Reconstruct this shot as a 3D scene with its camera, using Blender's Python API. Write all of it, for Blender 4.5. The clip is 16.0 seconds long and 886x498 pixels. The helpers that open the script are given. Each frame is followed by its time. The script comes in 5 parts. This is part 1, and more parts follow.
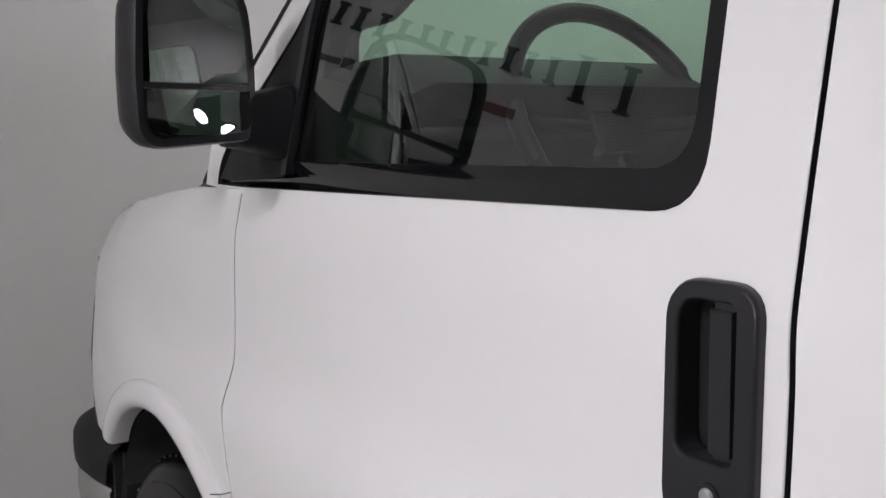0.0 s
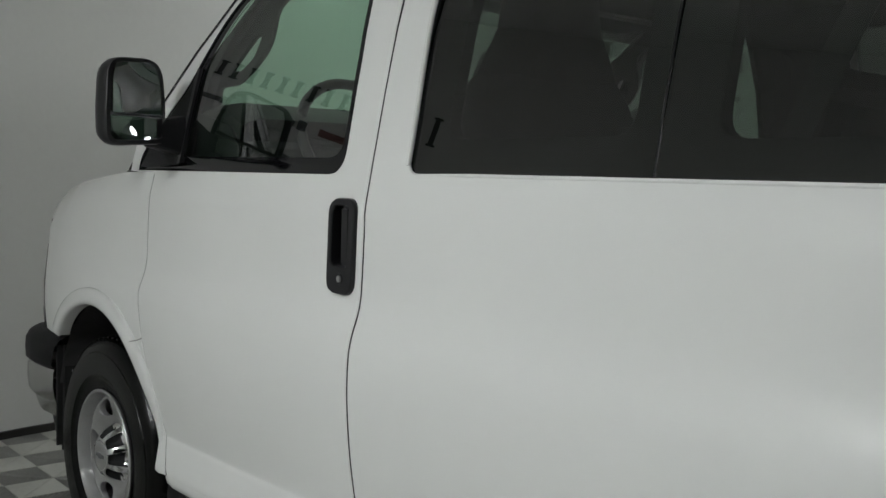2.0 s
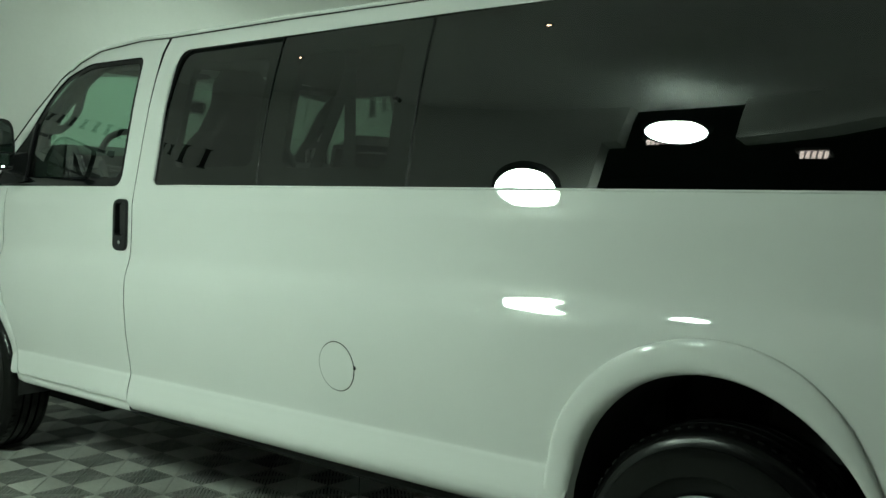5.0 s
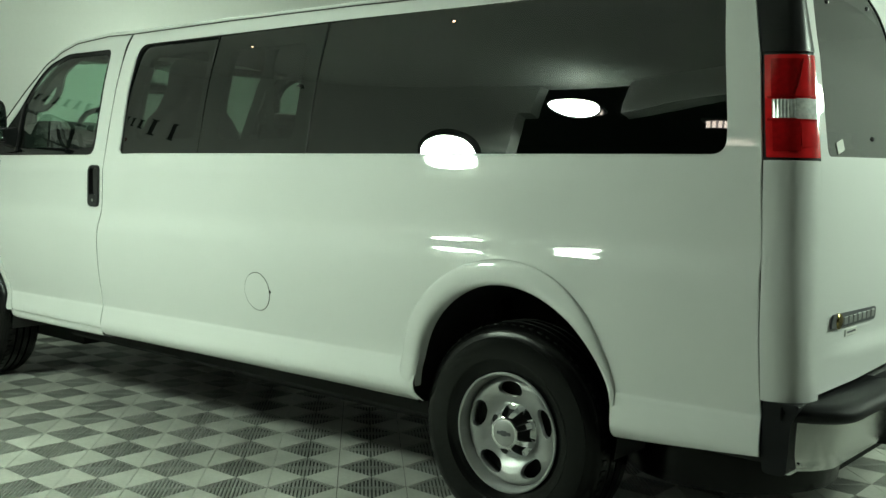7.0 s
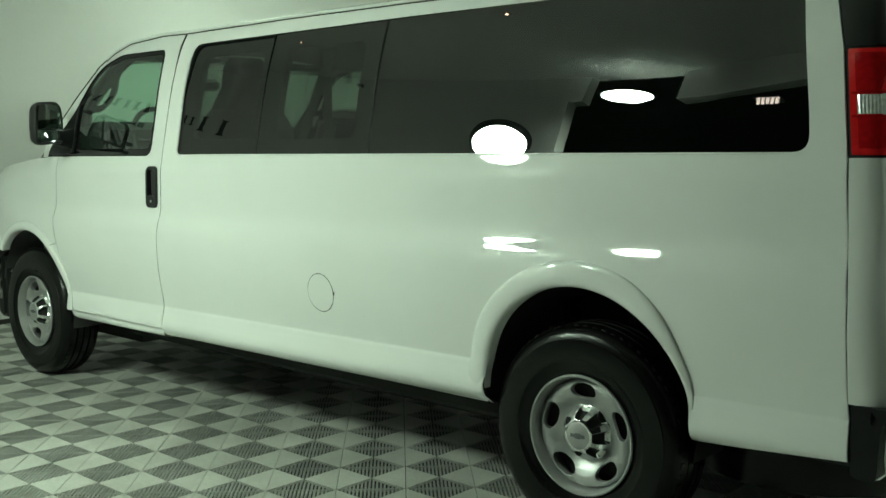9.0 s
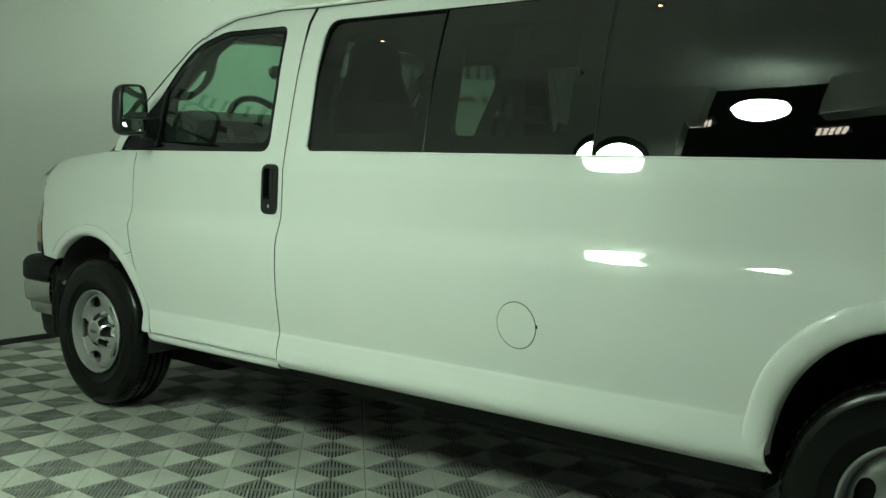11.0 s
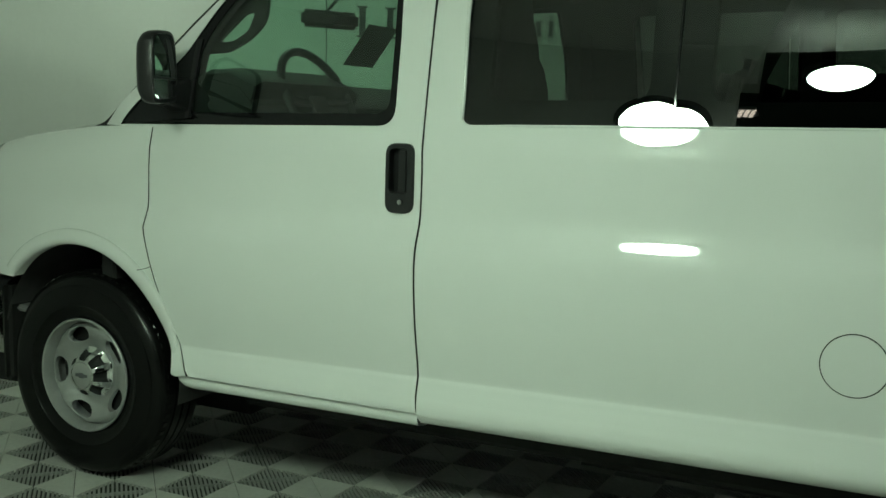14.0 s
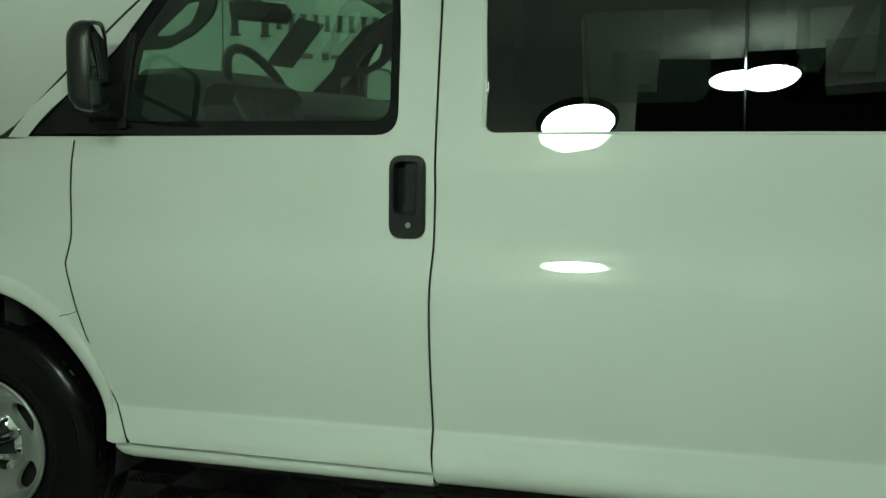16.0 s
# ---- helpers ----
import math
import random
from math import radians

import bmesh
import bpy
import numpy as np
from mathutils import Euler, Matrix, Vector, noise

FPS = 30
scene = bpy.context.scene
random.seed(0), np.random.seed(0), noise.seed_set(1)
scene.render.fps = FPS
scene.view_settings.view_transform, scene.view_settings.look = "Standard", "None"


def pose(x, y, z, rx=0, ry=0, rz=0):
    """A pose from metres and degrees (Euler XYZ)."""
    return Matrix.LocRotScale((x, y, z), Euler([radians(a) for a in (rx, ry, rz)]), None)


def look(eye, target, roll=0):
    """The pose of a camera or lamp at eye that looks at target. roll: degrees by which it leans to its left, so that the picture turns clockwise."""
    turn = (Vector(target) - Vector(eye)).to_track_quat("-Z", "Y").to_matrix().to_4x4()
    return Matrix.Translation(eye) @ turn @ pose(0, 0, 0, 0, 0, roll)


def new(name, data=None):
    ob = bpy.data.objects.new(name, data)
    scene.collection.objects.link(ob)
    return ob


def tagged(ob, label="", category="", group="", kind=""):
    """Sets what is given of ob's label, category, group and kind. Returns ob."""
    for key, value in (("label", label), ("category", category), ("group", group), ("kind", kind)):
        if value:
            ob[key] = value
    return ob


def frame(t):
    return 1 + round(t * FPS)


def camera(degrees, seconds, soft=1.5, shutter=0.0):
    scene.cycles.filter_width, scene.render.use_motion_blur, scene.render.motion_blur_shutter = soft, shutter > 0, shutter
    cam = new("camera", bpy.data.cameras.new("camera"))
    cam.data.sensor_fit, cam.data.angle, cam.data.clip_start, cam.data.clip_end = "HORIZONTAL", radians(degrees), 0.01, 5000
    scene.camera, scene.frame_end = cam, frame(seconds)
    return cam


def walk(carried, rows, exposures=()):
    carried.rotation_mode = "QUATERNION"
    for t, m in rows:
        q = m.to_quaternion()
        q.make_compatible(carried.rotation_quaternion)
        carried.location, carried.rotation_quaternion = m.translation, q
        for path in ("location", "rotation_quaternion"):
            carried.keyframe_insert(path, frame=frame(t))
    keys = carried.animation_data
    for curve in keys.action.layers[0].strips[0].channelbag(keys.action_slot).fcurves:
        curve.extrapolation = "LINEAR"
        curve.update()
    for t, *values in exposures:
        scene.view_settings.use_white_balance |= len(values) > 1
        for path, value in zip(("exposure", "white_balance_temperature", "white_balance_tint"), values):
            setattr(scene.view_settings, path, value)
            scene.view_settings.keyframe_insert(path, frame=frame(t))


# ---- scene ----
from mathutils.geometry import tessellate_polygon

# ---------------------------------------------------------------- camera
cam = camera(46.5, 16.0)
PATH = [
    (0, (1.893, -1.63, 1.392), (0.25, -0.513, 1.168), -0.7),
    (0.5, (2.143, -1.769, 1.36), (0.536, -0.602, 1.129), 1.0),
    (1, (2.486, -1.886, 1.35), (0.897, -0.692, 1.126), 1.6),
    (1.5, (2.824, -2.115, 1.331), (1.29, -0.845, 1.145), 1.1),
    (2, (3.188, -2.279, 1.346), (1.672, -0.984, 1.186), 1.7),
    (2.5, (3.591, -2.451, 1.361), (2.098, -1.128, 1.214), 1.6),
    (3, (3.839, -2.601, 1.37), (2.394, -1.225, 1.225), 1.5),
    (3.5, (4.173, -2.781, 1.366), (2.773, -1.358, 1.239), 1.4),
    (4, (4.493, -2.962, 1.362), (3.139, -1.495, 1.252), 1.4),
    (6.5, (5.823, -3.73, 1.318), (4.548, -2.196, 1.177), 1.1),
    (7, (6.047, -3.827, 1.326), (4.762, -2.304, 1.155), 1.1),
    (7.5, (6.179, -3.922, 1.331), (4.893, -2.4, 1.147), 1.2),
    (8, (6.205, -3.946, 1.336), (4.907, -2.436, 1.147), 1.0),
    (8.5, (6.126, -3.911, 1.352), (4.804, -2.423, 1.157), 0.5),
    (9, (5.928, -3.861, 1.401), (4.592, -2.388, 1.189), -0.2),
    (9.5, (5.65, -3.821, 1.357), (4.303, -2.355, 1.17), 0.38),
    (12, (3.96, -3.899, 1.328), (2.805, -2.28, 1.117), 2.15),
    (12.5, (3.613, -3.872, 1.342), (2.526, -2.209, 1.11), 1.9),
    (13, (3.289, -3.859, 1.355), (2.283, -2.148, 1.107), 1.7),
    (13.5, (3.072, -3.761, 1.324), (2.106, -2.026, 1.087), 1.5),
    (14, (2.862, -3.695, 1.34), (1.963, -1.926, 1.093), 1.1),
    (14.5, (2.676, -3.612, 1.34), (1.844, -1.81, 1.093), 0.7),
    (15, (2.532, -3.544, 1.326), (1.762, -1.713, 1.091), 0.3),
    (15.5, (2.37, -3.491, 1.316), (1.684, -1.626, 1.092), 0.3),
    (16, (2.144, -3.478, 1.345), (1.597, -1.569, 1.108), 0.4),
]
EXPOSURES = [(0.0, 0.66, 6350, 68), (1.0, 0.17, 6350, 66), (2.0, 0.14, 6300, 53), (3.0, 0.1, 6150, 34), (4.0, 0.15, 6100, 17), (6.5, 0.72, 6500, 18), (8.0, 0.76, 6500, 17), (9.5, 0.7, 6500, 13),
             (12.0, 0.25, 6500, 10), (14.0, 0.1, 6500, 9), (16.0, -0.02, 6500, 8)]
walk(cam, [(t, look(eye, target, roll)) for t, eye, target, roll in PATH], EXPOSURES)

# ---------------------------------------------------------------- world
world = bpy.data.worlds.new("world")
world.use_nodes = True
world.node_tree.nodes["Background"].inputs[0].default_value = (0.02, 0.022, 0.02, 1)
world.node_tree.nodes["Background"].inputs[1].default_value = 0.3
scene.world = world
LAMP = 94.0
LAMP_COLOUR = (0.74, 1.0, 0.755, 1)


# ---------------------------------------------------------------- materials
def material(name, colour, rough=0.5, metal=0.0, spec=0.5, coat=0.0, vary=0.06, scale=6.0, bump=0.0, bump_scale=200.0, fine=0.0, fine_scale=300.0, each=0.0):
    """A principled surface with two scales of colour change and a fine relief."""
    mat = bpy.data.materials.new(name)
    mat.use_nodes = True
    nt = mat.node_tree
    b = nt.nodes["Principled BSDF"]
    b.inputs["Roughness"].default_value, b.inputs["Metallic"].default_value = rough, metal
    b.inputs["Specular IOR Level"].default_value, b.inputs["Coat Weight"].default_value = spec, coat
    b.inputs["Coat Roughness"].default_value = 0.015
    b.inputs["Base Color"].default_value = (*colour, 1)
    tc = nt.nodes.new("ShaderNodeTexCoord")
    where = tc.outputs["Object"]
    if each:
        where = nt.nodes.new("ShaderNodeNewGeometry").outputs["Position"]
    if vary:
        n = nt.nodes.new("ShaderNodeTexNoise")
        n.inputs["Scale"].default_value, n.inputs["Detail"].default_value = scale, 6
        nt.links.new(where, n.inputs["Vector"])
        r = nt.nodes.new("ShaderNodeMapRange")
        r.inputs[1].default_value, r.inputs[2].default_value = 0.3, 0.7
        r.inputs[3].default_value, r.inputs[4].default_value = 1 - vary, 1 + vary
        nt.links.new(n.outputs["Fac"], r.inputs[0])
        out = r.outputs[0]
        if fine:
            n2 = nt.nodes.new("ShaderNodeTexNoise")
            n2.inputs["Scale"].default_value, n2.inputs["Detail"].default_value = fine_scale, 3
            nt.links.new(where, n2.inputs["Vector"])
            r2 = nt.nodes.new("ShaderNodeMapRange")
            r2.inputs[1].default_value, r2.inputs[2].default_value = 0.3, 0.7
            r2.inputs[3].default_value, r2.inputs[4].default_value = 1 - fine, 1 + fine
            nt.links.new(n2.outputs["Fac"], r2.inputs[0])
            mu = nt.nodes.new("ShaderNodeMath")
            mu.operation = "MULTIPLY"
            nt.links.new(out, mu.inputs[0]), nt.links.new(r2.outputs[0], mu.inputs[1])
            out = mu.outputs[0]
        if each:
            info, r4, mu4 = nt.nodes.new("ShaderNodeObjectInfo"), nt.nodes.new("ShaderNodeMapRange"), nt.nodes.new("ShaderNodeMath")
            r4.inputs[3].default_value, r4.inputs[4].default_value = 1 - each, 1 + each
            mu4.operation = "MULTIPLY"
            nt.links.new(info.outputs["Random"], r4.inputs[0])
            nt.links.new(out, mu4.inputs[0]), nt.links.new(r4.outputs[0], mu4.inputs[1])
            out = mu4.outputs[0]
        mix = nt.nodes.new("ShaderNodeVectorMath")
        mix.operation = "SCALE"
        mix.inputs[0].default_value = colour
        nt.links.new(out, mix.inputs["Scale"])
        nt.links.new(mix.outputs[0], b.inputs["Base Color"])
    if bump:
        n3 = nt.nodes.new("ShaderNodeTexNoise")
        n3.inputs["Scale"].default_value, n3.inputs["Detail"].default_value = bump_scale, 2
        nt.links.new(tc.outputs["Object"], n3.inputs["Vector"])
        bm_ = nt.nodes.new("ShaderNodeBump")
        bm_.inputs["Strength"].default_value, bm_.inputs["Distance"].default_value = bump, 0.002
        nt.links.new(n3.outputs["Fac"], bm_.inputs["Height"])
        nt.links.new(bm_.outputs["Normal"], b.inputs["Normal"])
    return mat


def glass_material(name, tint, face_on=0.075, power=5.0, rough=0.0):
    """A thin tinted pane: what passes is tinted, what mirrors grows towards grazing angles."""
    mat = bpy.data.materials.new(name)
    mat.use_nodes = True
    nt = mat.node_tree
    nt.nodes.remove(nt.nodes["Principled BSDF"])
    out = nt.nodes["Material Output"]
    tr, gl, mx, lw = (nt.nodes.new("ShaderNode" + k) for k in ("BsdfTransparent", "BsdfGlossy", "MixShader", "LayerWeight"))
    tr.inputs[0].default_value = (*tint, 1)
    gl.inputs["Roughness"].default_value = rough
    gl.inputs["Color"].default_value = (1, 1, 1, 1)
    lw.inputs["Blend"].default_value = 0.5
    po, ma = nt.nodes.new("ShaderNodeMath"), nt.nodes.new("ShaderNodeMath")
    po.operation, ma.operation = "POWER", "MULTIPLY_ADD"
    po.inputs[1].default_value, ma.inputs[1].default_value, ma.inputs[2].default_value = power, 1 - face_on, face_on
    nt.links.new(lw.outputs["Facing"], po.inputs[0]), nt.links.new(po.outputs[0], ma.inputs[0])
    nt.links.new(ma.outputs[0], mx.inputs[0]), nt.links.new(tr.outputs[0], mx.inputs[1]), nt.links.new(gl.outputs[0], mx.inputs[2])
    nt.links.new(mx.outputs[0], out.inputs[0])
    return mat


def glow_material(name, colour, strength):
    mat = bpy.data.materials.new(name)
    mat.use_nodes = True
    b = mat.node_tree.nodes["Principled BSDF"]
    b.inputs["Emission Color"].default_value, b.inputs["Emission Strength"].default_value = colour, strength
    return mat


PAINT = material("white_paint", (0.8, 0.8, 0.79), 0.55, spec=0.15, coat=1.0, vary=0.012, scale=2.0)
SEAM = material("seam_black", (0.012, 0.012, 0.013), 0.7, vary=0.1)
PLASTIC = material("black_plastic", (0.012, 0.012, 0.0135), 0.5, spec=0.2, vary=0.15, scale=12, bump=0.25, bump_scale=900)
SMOOTH_BLACK = material("smooth_black_plastic", (0.018, 0.0175, 0.019), 0.32, spec=0.35, vary=0.1, scale=8, bump=0.05, bump_scale=400)
FRIT = material("glass_border", (0.006, 0.006, 0.007), 0.06, vary=0.05)
RUBBER = material("tyre_rubber", (0.004, 0.004, 0.004), 0.24, spec=0.24, vary=0.3, scale=9, bump=0.06, bump_scale=260, fine=0.15)
STEEL = material("silver_steel", (0.43, 0.43, 0.43), 0.38, metal=0.6, vary=0.08, scale=14, bump=0.05, bump_scale=500, fine=0.05)
CHROME = material("chrome", (0.82, 0.83, 0.84), 0.06, metal=1.0, vary=0.03, scale=20)
BUMPER_CHROME = material("worn_chrome", (0.62, 0.62, 0.61), 0.27, metal=1.0, vary=0.08, scale=9)
DARK = material("underbody_black", (0.01, 0.01, 0.01), 0.75, vary=0.3, scale=8)
RED = material("red_lens", (0.8, 0.02, 0.022), 0.12, coat=1.0, vary=0.12, scale=30)
RED_DEEP = material("deep_red_lens", (0.5, 0.008, 0.01), 0.1, coat=1.0, vary=0.15, scale=60)
CLEAR_LENS = material("clear_lens", (0.72, 0.72, 0.7), 0.12, coat=1.0, vary=0.25, scale=60)
AMBER = material("amber_lens", (0.38, 0.14, 0.015), 0.15, coat=1.0, vary=0.15, scale=40)
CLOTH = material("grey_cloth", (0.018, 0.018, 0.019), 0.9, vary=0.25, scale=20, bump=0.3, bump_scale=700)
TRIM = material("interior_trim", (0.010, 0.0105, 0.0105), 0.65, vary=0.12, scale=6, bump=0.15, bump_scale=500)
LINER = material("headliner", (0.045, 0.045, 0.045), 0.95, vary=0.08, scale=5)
PAPER = material("paper_label", (0.72, 0.72, 0.68), 0.6, vary=0.05)
WELL = material("wheel_well_liner", (0.05, 0.048, 0.048), 0.75, vary=0.25, scale=9, bump=0.3, bump_scale=300)
GOLD = material("gold_badge", (0.5, 0.38, 0.14), 0.25, metal=1.0, vary=0.1, scale=60)
MIRROR = material("mirror_glass", (0.8, 0.82, 0.82), 0.01, metal=1.0, vary=0)
GLASS = glass_material("door_glass", (0.62, 0.84, 0.72), 0.115, 3.2)
PRIVACY = glass_material("privacy_glass", (0.168, 0.198, 0.178), 0.09, 3.6)
WALL = material("painted_wall", (0.68, 0.68, 0.66), 0.6, vary=0.035, scale=0.7, bump=0.05, bump_scale=120, fine=0.012, fine_scale=40)
CEILING = material("ceiling_paint", (0.84, 0.84, 0.82), 0.7, vary=0.03, scale=0.8)
BASE = material("black_baseboard", (0.02, 0.018, 0.017), 0.45, vary=0.15, scale=5)
TILE_LIGHT = material("light_floor_tile", (0.49, 0.49, 0.45), 0.42, vary=0.14, scale=3.2, bump=0.08, bump_scale=90, fine=0.06, fine_scale=55, each=0.07)
TILE_DARK = material("dark_floor_tile", (0.29, 0.29, 0.27), 0.5, vary=0.2, scale=4, bump=0.1, bump_scale=90, fine=0.1, fine_scale=60, each=0.08)
TILE_GAP = material("tile_gap", (0.02, 0.021, 0.018), 0.8, vary=0.2)
LETTER = material("black_letter", (0.012, 0.012, 0.016), 0.4, vary=0.1)
RED_SIGN = material("red_sign", (0.22, 0.05, 0.05), 0.45, vary=0.1)
GREY_SIGN = material("grey_sign", (0.1, 0.1, 0.11), 0.45, vary=0.1)
GARAGE = material("dark_garage", (0.035, 0.036, 0.036), 0.85, vary=0.2, scale=2, fine=0.1, fine_scale=30)
GLOW = glow_material("lamp_glow", LAMP_COLOUR, LAMP)
GLOW_DIM = glow_material("strip_glow", (1.0, 0.9, 0.72, 1), 5.0)
GLOW_WARM = glow_material("bulb_glow", (1.0, 0.62, 0.35, 1), 30.0)
GLOW_FILL = glow_material("fill_disc_glow", LAMP_COLOUR, LAMP * 0.115)


# ---------------------------------------------------------------- mesh helpers
def mesh_object(name, bm, mats, normals=None, smooth=30):
    me = bpy.data.meshes.new(name)
    bm.verts.index_update(), bm.normal_update()
    bm.to_mesh(me)
    bm.free()
    for m in mats if isinstance(mats, (list, tuple)) else [mats]:
        me.materials.append(m)
    if normals is not None:
        me.polygons.foreach_set("use_smooth", [True] * len(me.polygons))
        me.normals_split_custom_set(normals)
    elif smooth:
        me.polygons.foreach_set("use_smooth", [True] * len(me.polygons))
        me.set_sharp_from_angle(angle=radians(smooth))
    return new(name, me)


def part(name, bm, mats, parent, label="", smooth=30):
    ob = mesh_object(name, bm, mats, None, smooth)
    ob.parent = parent
    if label:
        ob["label"] = label
    return ob


def empty(name, x=0, y=0, z=0):
    ob = new(name)
    ob.location = (x, y, z)
    ob.empty_display_size = 0.1
    return ob


def rbox(x0, x1, y0, y1, z0, z1, bevel=0.01, seg=2, bm=None, m=None):
    """A box with rounded edges."""
    out = bm or bmesh.new()
    b = bmesh.new()
    bmesh.ops.create_cube(b, size=1)
    for v in b.verts:
        v.co = Vector(((v.co.x + 0.5) * (x1 - x0) + x0, (v.co.y + 0.5) * (y1 - y0) + y0, (v.co.z + 0.5) * (z1 - z0) + z0))
    if bevel:
        bmesh.ops.bevel(b, geom=b.edges[:], offset=bevel, segments=seg, affect="EDGES", clamp_overlap=True)
    if m:
        bmesh.ops.transform(b, matrix=m, verts=b.verts)
    merge(out, b)
    return out


def merge(out, b):
    me = bpy.data.meshes.new("tmp")
    b.to_mesh(me)
    b.free()
    out.from_mesh(me)
    bpy.data.meshes.remove(me)
    return out


def lathe(profile, seg=48, axis="y", centre=(0, 0, 0)):
    """Turns (radius, along) pairs round an axis through centre."""
    bm = bmesh.new()
    rings = []
    for r, a in profile:
        ring = []
        for k in range(seg):
            c, s_ = math.cos(2 * math.pi * k / seg) * r, math.sin(2 * math.pi * k / seg) * r
            p = {"y": (c, a, s_), "z": (c, s_, a), "x": (a, c, s_)}[axis]
            ring.append(bm.verts.new(Vector(p) + Vector(centre)))
        rings.append(ring)
    for a, b in zip(rings, rings[1:]):
        for k in range(seg):
            bm.faces.new((a[k], a[(k + 1) % seg], b[(k + 1) % seg], b[k]))
    bmesh.ops.remove_doubles(bm, verts=bm.verts, dist=1e-6)
    bmesh.ops.recalc_face_normals(bm, faces=bm.faces)
    return bm


def tube(points, radius, seg=10, bm=None, flat=1.0):
    """A round bar along points."""
    bm = bm or bmesh.new()
    pts = [Vector(p) for p in points]
    rings, up = [], Vector((0, 0, 1))
    for n, p in enumerate(pts):
        d = (pts[min(n + 1, len(pts) - 1)] - pts[max(n - 1, 0)]).normalized()
        side = d.cross(up if abs(d.z) < 0.95 else Vector((1, 0, 0))).normalized()
        top = side.cross(d)
        rr = radius[n] if isinstance(radius, (list, tuple)) else radius
        rings.append([bm.verts.new(p + rr * (math.cos(2 * math.pi * k / seg) * side + flat * math.sin(2 * math.pi * k / seg) * top)) for k in range(seg)])
    for a, b in zip(rings, rings[1:]):
        for k in range(seg):
            bm.faces.new((a[k], a[(k + 1) % seg], b[(k + 1) % seg], b[k]))
    bm.faces.new(rings[0]), bm.faces.new(rings[-1])
    bmesh.ops.recalc_face_normals(bm, faces=bm.faces)
    return bm


def loft(sections, closed=False, caps=True):
    """Skins rows of points of equal count."""
    bm = bmesh.new()
    rows = [[bm.verts.new(p) for p in s_] for s_ in sections]
    n = len(rows[0])
    for a, b in zip(rows, rows[1:]):
        for k in range(n if closed else n - 1):
            bm.faces.new((a[k], a[(k + 1) % n], b[(k + 1) % n], b[k]))
    if closed and caps:
        bm.faces.new(rows[0]), bm.faces.new(rows[-1])
    bmesh.ops.recalc_face_normals(bm, faces=bm.faces)
    return bm


def rounded(points, radii, seg=6):
    """A closed outline with its corners rounded by the radii given."""
    out = []
    n = len(points)
    for k, (p, r) in enumerate(zip(points, radii)):
        p, a, b = Vector(p), Vector(points[k - 1]), Vector(points[(k + 1) % n])
        if r <= 0:
            out.append(tuple(p))
            continue
        da, db = (a - p).normalized(), (b - p).normalized()
        half = math.acos(max(-1, min(1, da.dot(db)))) / 2
        t = min(r / math.tan(half), 0.49 * (a - p).length, 0.49 * (b - p).length)
        p0, p1 = p + da * t, p + db * t
        for j in range(seg + 1):
            u = j / seg
            out.append(tuple((1 - u) ** 2 * p0 + 2 * u * (1 - u) * p + u * u * p1))
    return out


